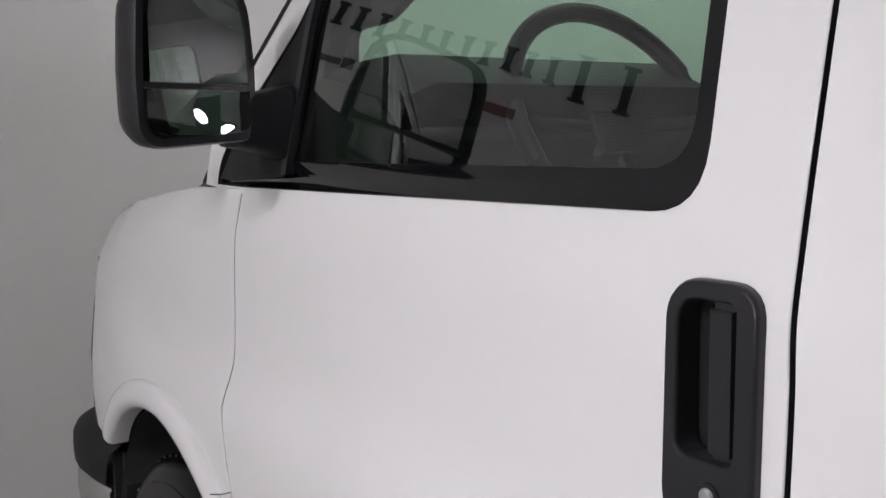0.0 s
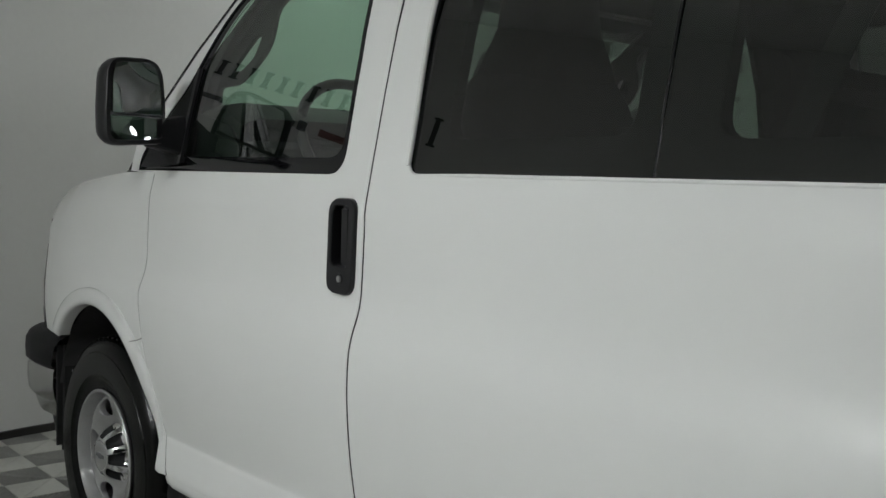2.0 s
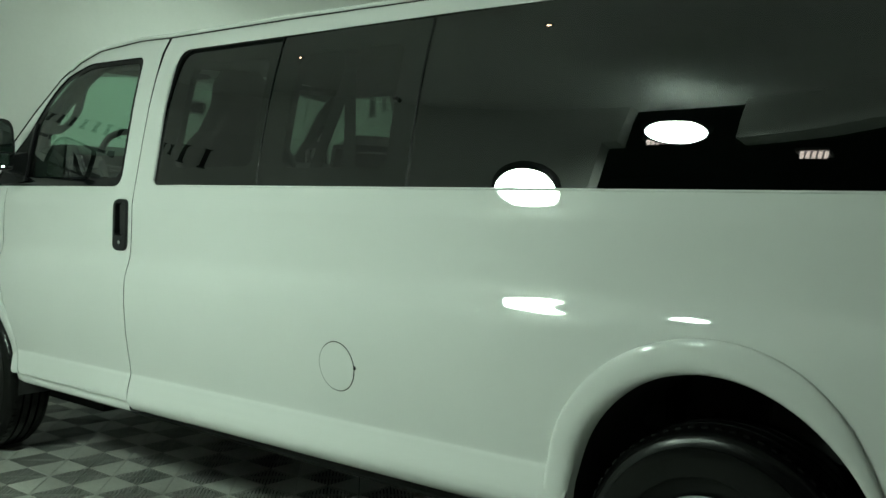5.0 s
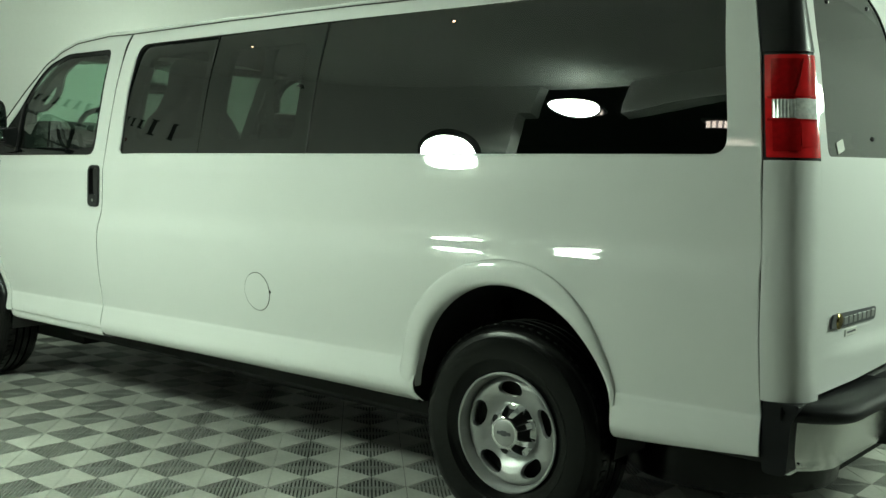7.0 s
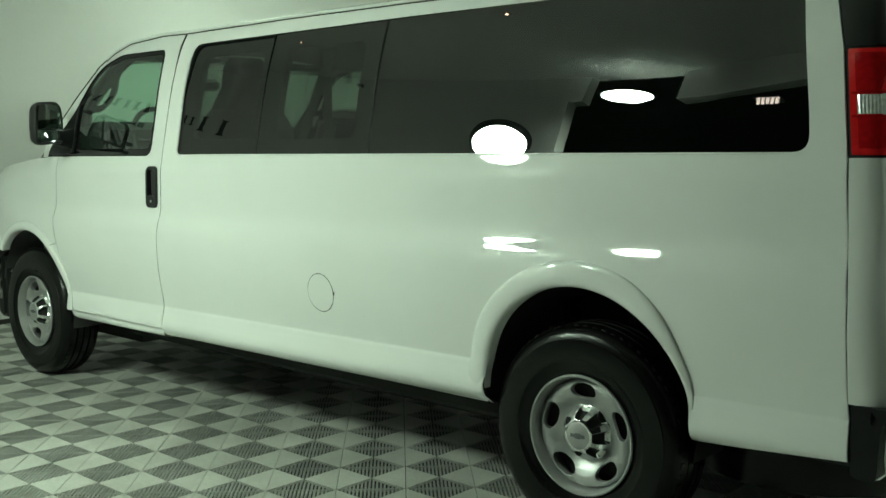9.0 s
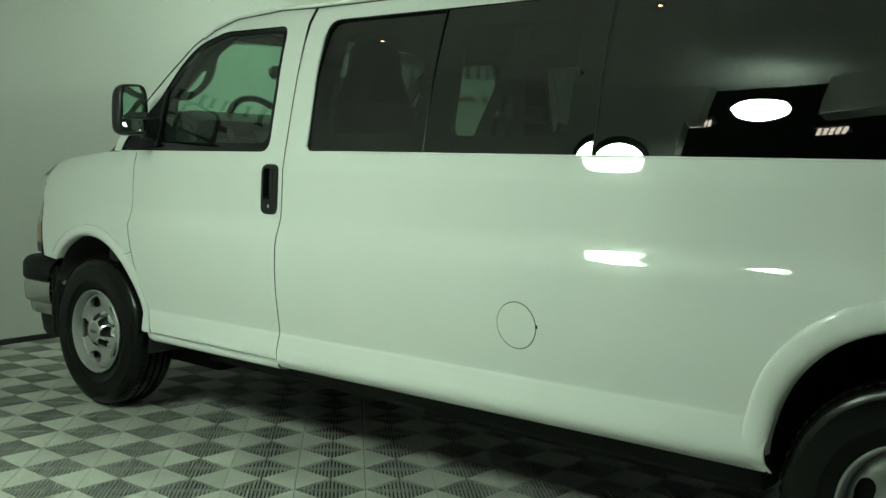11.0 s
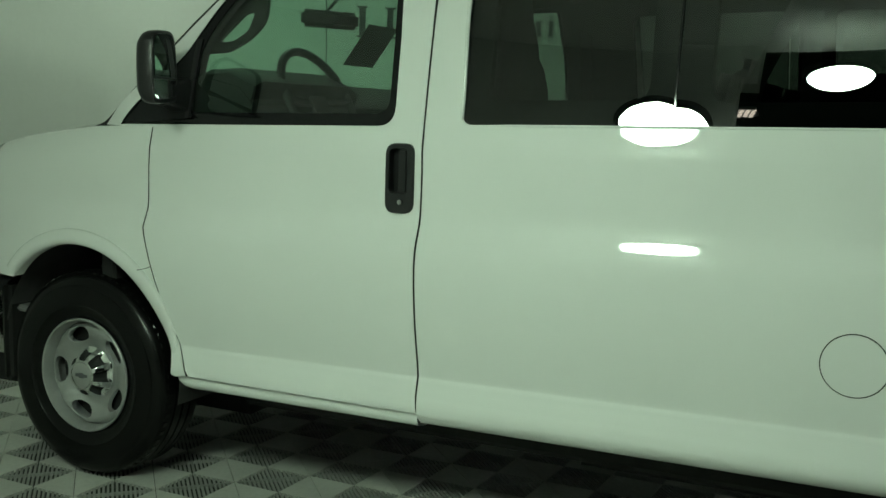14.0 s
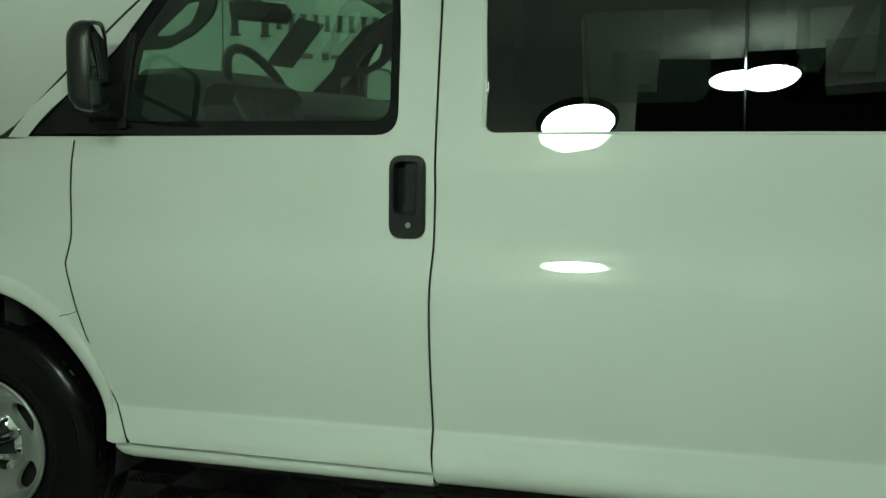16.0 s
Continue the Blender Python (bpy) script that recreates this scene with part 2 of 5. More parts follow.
def sheet(outline, holes, place, us=(), vs=(), lip=0.02, edge=0.002, outward=(0, -1, 0), dark=False, shear=0.0):
    """A curved sheet: a flat outline with holes, cut along us and vs, laid onto the surface place(u, v, depth), its rims turned inwards.
    Returns the bmesh and the normals of its corners."""
    loops = [[Vector((u, v, 0)) for u, v in ring] for ring in (outline, *holes)]
    flat = [p for ring in loops for p in ring]
    bm = bmesh.new()
    verts = [bm.verts.new(p) for p in flat]
    for tri in tessellate_polygon(loops):
        try:
            bm.faces.new([verts[k] for k in tri])
        except ValueError:
            pass
    bmesh.ops.remove_doubles(bm, verts=bm.verts, dist=1e-5)
    for values, no in ((us, (1, 0, 0)), (vs, (0, 1, 0))):
        for c in values:
            co = [c * k for k in no]
            if shear and no[1]:
                co, no = (1.4, c, 0), (-shear, 1, 0)
            bmesh.ops.bisect_plane(bm, geom=bm.verts[:] + bm.edges[:] + bm.faces[:], plane_co=co, plane_no=no, dist=1e-6)
    for f in bm.faces:
        f.normal_update()
        if f.normal.z < 0:
            f.normal_flip()
    data = {v: (0.0, None) for v in bm.verts}
    rim = [e for e in bm.edges if len(e.link_faces) == 1]
    if lip:
        side = {}
        for e in rim:
            f = e.link_faces[0]
            a, b = e.verts
            d = (b.co - a.co).normalized()
            n2 = Vector((d.y, -d.x, 0))
            if n2.dot(f.calc_center_median() - (a.co + b.co) / 2) > 0:
                n2 = -n2
            for v in e.verts:
                side.setdefault(v, Vector((0, 0, 0)))
                side[v] = side[v] + n2
        prev = {v: v for v in side}
        for depth, push in ((edge, edge * 0.6), (lip, edge * 0.6)):
            nxt = {}
            for v, n2 in side.items():
                n2 = n2.normalized()
                w = bm.verts.new(v.co + n2 * push)
                data[w] = (depth, n2)
                nxt[v] = w
            for e in rim:
                a, b = e.verts
                f = bm.faces.new((prev[a], prev[b], nxt[b], nxt[a]))
                f.material_index = 1 if depth == lip and dark else 0
            prev = nxt
    eps = 1e-3
    out = Vector(outward)

    def normal(u, v):
        p = place(u, v, 0)
        n = (place(u + eps, v, 0) - p).cross(place(u, v + eps, 0) - p).normalized()
        return n if n.dot(out) > 0 else -n

    spot, nor = {}, {}
    for v, (d, n2) in data.items():
        u_, v_ = v.co.x, v.co.y
        spot[v] = place(u_, v_, d)
        if n2 is None:
            nor[v] = normal(u_, v_)
        else:
            q = place(u_ + n2.x * 0.01, v_ + n2.y * 0.01, d) - spot[v]
            nor[v] = q.normalized()
    for v in bm.verts:
        v.co = spot[v]
    loops_n = []
    for f in bm.faces:
        f.normal_update()
        mean = sum((nor[v] for v in f.verts), Vector())
        if f.normal.dot(mean) < 0:
            f.normal_flip()
    bm.normal_update()
    for f in bm.faces:
        for lo in f.loops:
            loops_n.append(tuple(nor[lo.vert]))
    return bm, loops_n


def sheet_part(name, parent, mats, outline, holes, place, label="", **kw):
    if mats is PAINT:
        mats, kw["dark"] = [PAINT, SEAM], True
    bm, normals = sheet(outline, holes, place, **kw)
    ob = mesh_object(name, bm, mats, normals)
    ob.parent = parent
    if label:
        ob["label"] = label
    return ob


def steps(a, b, d):
    return [a + (b - a) * k / max(1, round((b - a) / d)) for k in range(1, max(1, round((b - a) / d)))]


# ---------------------------------------------------------------- the van's side surface
RAKE = 0.0125
PROFILE = [(0.40, 0.945), (0.42, 0.98), (0.44, 0.997), (0.458, 1.0025), (0.475, 1.0015), (0.505, 0.995), (0.54, 0.9865), (0.556, 0.9826), (0.5595, 0.9814), (0.562, 0.9808), (0.566, 0.9808), (0.575, 0.982), (0.6, 0.9853), (0.69, 1.0), (0.80, 1.0115), (0.87, 1.0145)]


def soft(t):
    t = min(max(t, 0.0), 1.0)
    return t * t * (3 - 2 * t)


def crease(z):
    """How steeply the side leans in at the long crease under the belt."""
    return 0.02 + 0.305 * math.exp(-(((z - 1.0) / 0.05) ** 2)) - 0.02 * soft((0.96 - z) / 0.06)


y_ = 0.983
lower = []
for k in range(24):
    z_ = 1.12 - 0.01 * k
    if k:
        y_ += 0.01 * crease(z_ + 0.005)
    lower.append((round(z_, 4), y_))
PROFILE += [p for p in lower[::-1] if p[0] > 0.9]
PROFILE += [(1.16, 0.9822), (1.2, 0.9815), (1.225, 0.981), (1.24, 0.9803), (1.252, 0.9789), (1.265, 0.9767), (1.285, 0.9728), (1.305, 0.9688), (1.325, 0.9648), (1.36, 0.9578), (1.4, 0.9498),
           (1.45, 0.9398), (1.5, 0.9298), (1.55, 0.9193), (1.6, 0.9083), (1.65, 0.8963), (1.7, 0.8823), (1.75, 0.8673), (1.8, 0.8513), (1.85, 0.8343), (1.9, 0.8163), (1.95, 0.796), (2.05, 0.742)]
PZ = np.array([p[0] for p in PROFILE])
PY = np.array([p[1] for p in PROFILE])
SLOPE = np.gradient(PY, PZ)


def profile(z):
    """Half the van's width at a height: a smooth curve through the profile."""
    z = min(max(z, PZ[0]), PZ[-1])
    k = min(int(np.searchsorted(PZ, z, side="right")) - 1, len(PZ) - 2)
    h = PZ[k + 1] - PZ[k]
    t = (z - PZ[k]) / h
    a, b, c, d = 2 * t**3 - 3 * t**2 + 1, t**3 - 2 * t**2 + t, -2 * t**3 + 3 * t**2, t**3 - t**2
    return a * PY[k] + b * h * SLOPE[k] + c * PY[k + 1] + d * h * SLOPE[k + 1]


FENDER_TOP = [(-0.62, 1.145), (-0.54, 1.182), (-0.5, 1.203), (-0.455, 1.221), (-0.32, 1.252), (-0.245, 1.262), (0.0, 1.293), (0.11, 1.301), (0.35, 1.305)]
ARCHES = [(0.012, 0.43, 0.432, 0.447), (3.953, 0.47, 0.425, 0.441)]


def fender_top(x):
    return float(np.interp(x, [p[0] for p in FENDER_TOP], [p[1] for p in FENDER_TOP]))


def half_width(x, z):
    h = z - RAKE * (x - 1.4)
    y = profile(h)
    # the side bulges a little behind the second row
    y += 0.0055 * soft((x - 2.0) / 0.85) * soft((4.85 - x) / 0.5)
    if x < -0.05:
        # the crease fades towards the nose
        f = soft((-0.05 - x) / 0.35)
        y += f * (sum(profile(h + 0.03 * k) for k in range(-4, 5)) / 9 - y)
    if x > 2.6 and 0.6 < h < 1.16:
        # the crease grows sharper towards the rear wheel
        y += 0.00222 * soft((x - 2.6) / 1.7) * soft((4.95 - x) / 0.4) * math.erfc((h - 1.0) / 0.05) * soft((h - 0.6) / 0.3)
    if x < 0.3:
        y -= 0.028 * soft((-0.1 - x) / 0.6) ** 1.5
        u = (z - (fender_top(x) - 0.13)) / 0.13
        if u > 0:
            y -= 0.04 * (u * u if u < 1 else max(0.0, 1 - (u - 1) * 1.6)) * soft((0.34 - x) / 0.25)
    return y


def side_place(sign, off=0.0):
    return lambda u, v, d: Vector((u, sign * (half_width(u, v) + off - d), v))


Z_CUTS = [0.43, 0.44, 0.455, 0.475, 0.5, 0.525, 0.545, 0.556, 0.5595, 0.562, 0.566, 0.575, 0.585, 0.61, 0.65, 0.7, 0.75, 0.8, 0.85, 0.9] + [0.93 + 0.01 * k for k in range(15)] + [1.1, 1.15, 1.2, 1.215, 1.23, 1.24, 1.25, 1.26, 1.275, 1.285, 1.295, 1.305, 1.315, 1.325, 1.335, 1.35, 1.4,
          1.46, 1.52, 1.58, 1.64, 1.7, 1.76, 1.82, 1.88, 1.92]


def arch(cx, cz, a, b, t0, t1, n=30):
    return [(cx + a * math.cos(radians(t0 + (t1 - t0) * k / n)), cz + b * math.sin(radians(t0 + (t1 - t0) * k / n))) for k in range(n + 1)]


van = empty("passenger_van")
tagged(van, "white passenger van with dark tinted windows on steel wheels", "van")

FRONT_SEAM = [(0.346, 1.299), (0.338, 1.16), (0.338, 1.02), (0.331, 0.955), (0.362, 0.84), (0.385, 0.765), (0.426, 0.65), (0.468, 0.55), (0.49, 0.5)]
REAR_SEAM = [(1.412, 0.417), (1.406, 0.5), (1.404, 0.7), (1.402, 0.9), (1.406, 1.03), (1.408, 1.19), (1.404, 1.33), (1.402, 1.45), (1.4, 1.6), (1.397, 1.78), (1.402, 1.87), (1.42, 1.93)]
PILLAR = [(1.2, 1.937), (0.9, 1.917), (0.76, 1.872), (0.64, 1.8), (0.475, 1.645), (0.32, 1.498), (0.095, 1.304)]
DOOR_HOLE = rounded([(0.165, 1.306), (0.455, 1.552), (0.579, 1.728), (0.672, 1.812), (0.84, 1.862), (1.265, 1.866), (1.292, 1.59), (1.302, 1.320)], [0.0, 0.3, 0.5, 0.3, 0.25, 0.05, 0.0, 0.06])
DOOR_CLEAR = rounded([(0.50, 1.352), (0.515, 1.575), (0.612, 1.717), (0.69, 1.79), (0.85, 1.838), (1.243, 1.842), (1.266, 1.59), (1.275, 1.358)], [0.02, 0.2, 0.4, 0.3, 0.25, 0.05, 0.0, 0.05])
HANDLE_HOLE = rounded([(1.296, 1.069), (1.296, 1.264), (1.374, 1.264), (1.374, 1.069)], [0.026] * 4)
SIDE_HOLE = rounded([(1.527, 1.326), (1.512, 1.6), (1.508, 1.876), (3.0, 1.894), (4.632, 1.898), (4.705, 1.47), (4.718, 1.358)], [0.035, 0.0, 0.07, 0.0, 0.09, 0.0, 0.06])
X_REAR = [(1.95, 4.705), (1.83, 4.737), (1.66, 4.78), (1.347, 4.827), (0.95, 4.856), (0.655, 4.861), (0.45, 4.873)]


def x_rear(z):
    pts = X_REAR[::-1]
    return float(np.interp(z, [p[0] for p in pts], [p[1] for p in pts]))


F_ARCH, R_ARCH = ARCHES
for sign in (-1, 1):
    place = side_place(sign)
    outward = (0, sign, 0)
    # wing in front of the door, over the wheel
    top = [(x, fender_top(x)) for x in (0.335, 0.2, 0.05, -0.1, -0.25, -0.35, -0.43, -0.49)]
    outline = [(x - 0.0042, z) for x, z in FRONT_SEAM[:-1]] + [(0.486, 0.5), (0.499, 0.466), (0.508, 0.449), (0.462, 0.444)] + [p for p in arch(*F_ARCH, 2.5, 136)] + [(-0.33, 0.725), (-0.462, 0.735), (-0.482, 0.9), (-0.497, 1.09), (-0.5, 1.15)] + top[::-1][1:]
    sheet_part("front_wing", van, PAINT, outline, [], place, us=steps(-0.5, 0.45, 0.05), vs=Z_CUTS, outward=outward, shear=RAKE)
    # front door with its window frame
    outline = [(x + 0.0034, z) for x, z in FRONT_SEAM] + [(0.506, 0.468), (0.52, 0.45)] + [(1.408, 0.452)] + [(x - (0.0048 if z < 1.7 else 0.009 if z < 1.8 else 0.018), z) for x, z in REAR_SEAM[1:]] + PILLAR + [(0.2, 1.3025)]
    door = sheet_part("front_door", van, PAINT, outline, [DOOR_HOLE, HANDLE_HOLE], place, us=steps(0.1, 1.42, 0.12), vs=Z_CUTS, outward=outward, shear=RAKE)
    glass_place = side_place(sign, -0.007)
    sheet_part("window_border", door, FRIT, DOOR_HOLE, [DOOR_CLEAR], glass_place, "glossy black window border", vs=[z for z in Z_CUTS if z > 1.35], lip=0, outward=outward)
    sheet_part("window_glass", door, GLASS, DOOR_CLEAR, [], side_place(sign, -0.010), "clear green-tinted glass", vs=[z for z in Z_CUTS if z > 1.35], lip=0, outward=outward)
    # long side behind the door
    rear_edge = [(x_rear(z) - 0.003, z) for z in (0.49, 0.655, 0.95, 1.2, 1.347, 1.5, 1.66, 1.83, 1.93)]
    outline = ([(x + 0.0034, z) for x, z in REAR_SEAM[::-1]] + [(3.535, 0.424)] + arch(*R_ARCH, 176, -2)[0:] + [(4.395, 0.452)] + rear_edge + [(3.0, 1.945), (1.9, 1.94)])
    sheet_part("side_panel", van, PAINT, outline, [SIDE_HOLE], place, us=steps(1.4, 4.87, 0.1), vs=Z_CUTS, edge=0.005, outward=outward, shear=RAKE)
    # three panes of dark glass
    for x0, x1 in ((1.50, 2.1495), (2.1525, 2.883), (2.887, 4.73)):
        def clip(ring, axis_x, keep_left):
            out = []
            for a, b in zip(ring, ring[1:] + ring[:1]):
                ia, ib = (a[0] <= axis_x) == keep_left, (b[0] <= axis_x) == keep_left
                if ia:
                    out.append(a)
                if ia != ib:
                    t = (axis_x - a[0]) / (b[0] - a[0])
                    out.append((axis_x, a[1] + t * (b[1] - a[1])))
            return out

        ring = clip(clip(SIDE_HOLE, x1, True), x0, False)
        mid, reach = (x0 + x1) / 2, (x1 - x0) / 2
        base = side_place(sign, -0.008)
        lean = -0.006
        bowed = lambda u, v, d, base=base, mid=mid, reach=reach, lean=lean: base(u, v, d - (0.0075 * min(u - 2.887, 0.3) - 0.0125 * min(u - 2.887, 0.3) ** 2 if mid > 3 else 0.0) + 0.0012 * ((u - mid) / reach) ** 4 + (0.06 * (v - 1.44) ** 2 if mid < 2 else 0.0) - (lean + (0.017 * soft((u - 2.889) / 1.1) if mid > 3 else 0.0)) * (v - 1.6))
        sheet_part("side_window", van, PRIVACY, ring, [], bowed, "dark tinted side glass", us=steps(x0, x1, 0.12), vs=[z for z in Z_CUTS if z > 1.35], lip=0, outward=outward)
    for x, mat_, w in ((2.151, FRIT, 0.0022), (2.885, SEAM, 0.0020)):
        band_ = [(x - w, 1.335), (x + w, 1.335), (x + w - 0.01, 1.885), (x - w - 0.01, 1.885)]
        sheet_part("window_seal", van, mat_, band_, [], side_place(sign, -0.0072), "narrow seal between two panes", vs=[1.4, 1.5, 1.6, 1.7, 1.8], lip=0.01, edge=0.001, outward=outward)
    rail = [(x, sign * (half_width(x, z) - 0.0015), z) for x, z in [(1.56 + 0.157 * k, 1.3272 + 0.0092 * (1.56 + 0.157 * k - 1.527)) for k in range(21)]]
    part("belt_edge", tube(rail, [0.0015] + [0.0042] * 19 + [0.0015], 10), PAINT, van, "rolled white edge under the side glass")
    rail = [(1.5265 - 0.019 * soft(k / 8), sign * (half_width(1.52, 1.345 + 0.052 * k) - 0.0012), 1.345 + 0.052 * k) for k in range(10)]
    part("window_edge", tube(rail, 0.0055, 10), PAINT, van, "rolled white edge of the window opening")
    # black corner panel in front of the door glass
    sail = [(0.19, 1.318), (0.335, 1.438), (0.455, 1.546), (0.487, 1.588), (0.485, 1.33), (0.3, 1.318)]
    sheet_part("corner_sail", door, PLASTIC, sail, [], side_place(sign, -0.003), "dark grey plastic panel behind the mirror", us=[0.3, 0.4], vs=[1.4, 1.5], lip=0.006, edge=0.002, outward=outward)
    # dark strip behind the seams
    ring = [(0.1, 1.30), (-0.3, 1.22), (-0.45, 1.1), (-0.42, 0.76), (-0.3, 0.76)] + arch(F_ARCH[0], F_ARCH[1], F_ARCH[2] + 0.02, F_ARCH[3] + 0.02, 130, 5) + [(0.52, 0.45), (3.5, 0.47)] + arch(R_ARCH[0], R_ARCH[1], R_ARCH[2] + 0.02, R_ARCH[3] + 0.02, 174, 6) + [(4.83, 0.5), (4.8, 1.3)]
    sheet_part("inner_shell", van, SEAM, ring, [], side_place(sign, -0.03), vs=[z for z in Z_CUTS if z < 1.3][::2], lip=0, outward=outward)
    ring_out = [(1.2, 1.92), (0.9, 1.9), (0.76, 1.855), (0.64, 1.785), (0.475, 1.63), (0.32, 1.483), (0.12, 1.3), (4.8, 1.3), (4.72, 1.92)]
    holes = [rounded([(0.47, 1.345), (0.50, 1.58), (0.60, 1.725), (0.70, 1.805), (0.86, 1.85), (1.255, 1.85), (1.28, 1.59), (1.29, 1.35)], [0.02, 0.2, 0.3, 0.2, 0.2, 0.05, 0, 0.05])]
    if sign > 0:
        # the far pillar trim reaches further over the door glass
        holes = [rounded([(0.40, 1.40), (0.40, 1.62), (0.56, 1.765), (0.70, 1.825), (0.86, 1.84), (1.15, 1.84), (1.168, 1.62), (1.168, 1.42)], [0.02, 0.1, 0.2, 0.2, 0.2, 0.02, 0.2, 0.03])]
    # no openings behind the rear panes: trim closed there to keep light out
    for x0, x1 in ((1.585, 2.07), (2.235, 2.755)) if sign < 0 else ((1.50, 2.20), (2.34, 2.80)):
        low = 1.56 if sign > 0 and x0 > 2 else 1.40
        holes.append(rounded([(x0, low), (x0 - 0.005, 1.81), (x1 - 0.01, 1.815), (x1, low + 0.005)], [0.05] * 4))
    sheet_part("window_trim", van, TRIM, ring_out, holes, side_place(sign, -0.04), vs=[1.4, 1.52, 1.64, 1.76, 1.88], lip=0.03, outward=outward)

for sign in (-1, 1):
    section = ((0.97, 0.463), (0.986, 0.461), (0.990, 0.445), (0.986, 0.43), (0.976, 0.421), (0.95, 0.414), (0.92, 0.412))
    part("rocker_panel", loft([[(x, sign * (y - 0.012 * e), z - 0.019 + RAKE * 0.4 * (x - 0.5) + 0.012 * e) for y, z in section] for x, e in ((0.455, 1.0), (0.48, 0.3), (0.52, 0.0), (1.0, 0.0), (1.409, 0.0))]), PAINT, van, "white sill lip under the front door", smooth=60)

# raised lips round the wheel arches
for (cx, cz, a, b), t0, t1 in ((F_ARCH, 2, 137), (R_ARCH, 178, 3)):
    for sign in (-1, 1):
        rows = []
        for k in range(41):
            t = radians(t0 + (t1 - t0) * k / 40)
            row = []
            low = soft((0.75 - math.sin(t)) / 0.7) if math.cos(t) > 0 else 0.25 * soft((0.6 - math.sin(t)) / 0.6)
            wide = (0.9 if cx < 1 else 1.42) * (1 - 0.5 * low)
            high = 1 - 0.6 * low
            if math.cos(t) > 0:
                wide, high = wide * (1 - 0.55 * soft((0.45 - math.sin(t)) / 0.45)), high * (1 - 0.75 * soft((0.4 - math.sin(t)) / 0.4))
            if cx > 1 and math.cos(t) > 0:
                wide = wide * (1 - 0.5 * soft((0.97 - math.sin(t)) / 0.5))
            for grow, proud in ((-0.004, -0.03), (-0.004, 0.004), (0.001, 0.012), (0.010, 0.0175), (0.022, 0.019), (0.036, 0.0175), (0.048, 0.0145), (0.055, 0.0115), (0.0578, 0.0085), (0.0586, 0.001), (0.059, -0.004)):
                x, z = cx + (a + grow * wide) * math.cos(t), cz + (b + grow * wide) * math.sin(t)
                row.append((x, sign * (half_width(x, max(z, 0.57)) + (proud * high if proud > 0 else proud)), z))
            rows.append(row)
        part("arch_lip", loft(rows), PAINT, van, "raised white lip round the wheel arch", smooth=42)

for sign in (-1, 1):
    ends = [(0.372, 0.822), (0.35, 0.813), (0.322, 0.807)]
    part("wing_joint", tube([(x, sign * (half_width(x, z) + 0.001 + 0.016 * soft((0.36 - x) / 0.03)), z) for x, z in ends], 0.0011, 6), SEAM, van)

# ---------------------------------------------------------------- roof, bonnet, windscreen
def roof_row(x, n=17):
    """A cross row of the roof from gutter to gutter."""
    edge_z = float(np.interp(x, [0.66, 0.76, 0.9, 1.2, 1.42, 3.0, 4.705, 4.74], [1.80, 1.872, 1.917, 1.937, 1.932, 1.945, 1.93, 1.90]))
    w = half_width(max(x, 0.31), edge_z)
    rise = float(np.interp(x, [0.66, 0.9, 1.3, 2.2, 4.3, 4.7, 4.74], [0.05, 0.075, 0.1, 0.115, 0.115, 0.085, 0.07]))
    row = []
    for k in range(n):
        t = -1 + 2 * k / (n - 1)
        row.append((x, t * w, edge_z + 0.004 + rise * (1 - abs(t) ** 2.6)))
    return row


part("roof", loft([roof_row(x) for x in (0.66, 0.76, 0.9, 1.1, 1.4, 2.0, 2.6, 3.2, 3.8, 4.3, 4.6, 4.7, 4.745)]), PAINT, van, smooth=50)
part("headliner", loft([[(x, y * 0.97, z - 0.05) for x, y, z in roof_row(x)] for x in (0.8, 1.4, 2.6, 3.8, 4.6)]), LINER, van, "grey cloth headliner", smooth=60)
for sign in (-1, 1):
    pts = [(x, sign * (half_width(max(x, 0.31), z) + 0.004), z + 0.004) for x, z in ((0.70, 1.838), (0.76, 1.874), (0.9, 1.919), (1.2, 1.941), (1.42, 1.938), (2.2, 1.949), (3.0, 1.951), (3.9, 1.945), (4.68, 1.935))]
    part("drip_rail", tube(pts, 0.008, 8), PAINT, van, "white roof drip rail")
    # black bead that draws the shade in the groove below the rail
    part("shaded_groove", tube([(x, y + sign * 0.002, z - 0.0095) for x, y, z in pts], 0.0022, 6), SEAM, van, "black bead for the shaded groove under the drip rail")
    for x in (1.86, 2.15, 2.3):
        part("rail_clip", rbox(x, x + 0.05, sign * 0.806 - 0.008, sign * 0.806 + 0.008, 1.951, 1.958, 0.002, 1), PAINT, van)

hood_rows = []
for x in (0.30, 0.2, 0.05, -0.1, -0.25, -0.35, -0.43, -0.49, -0.55, -0.60):
    zt = fender_top(x)
    w = half_width(x, zt) - 0.001
    rise = float(np.interp(x, [-0.6, -0.45, -0.2, 0.3], [0.0, 0.035, 0.07, 0.085]))
    hood_rows.append([(x - 0.06 * (1 - abs(t) ** 2) * soft((0.1 - x) / 0.5), t * w, zt + rise * (1 - abs(t) ** 2.2)) for t in [-1 + k / 9 for k in range(19)]])
part("bonnet", loft(hood_rows), PAINT, van, smooth=60)
part("cowl_panel", loft([[(x, t * 0.93, z) for t in (-1, -0.5, 0, 0.5, 1)] for x, z in ((0.10, 1.312), (0.2, 1.318), (0.30, 1.335))]), PLASTIC, van, "black plastic cowl under the windscreen")
part("wiper_arm", tube([(0.12, -0.86, 1.33), (0.16, -0.6, 1.355), (0.2, -0.2, 1.37)], 0.008, 6), PLASTIC, van)
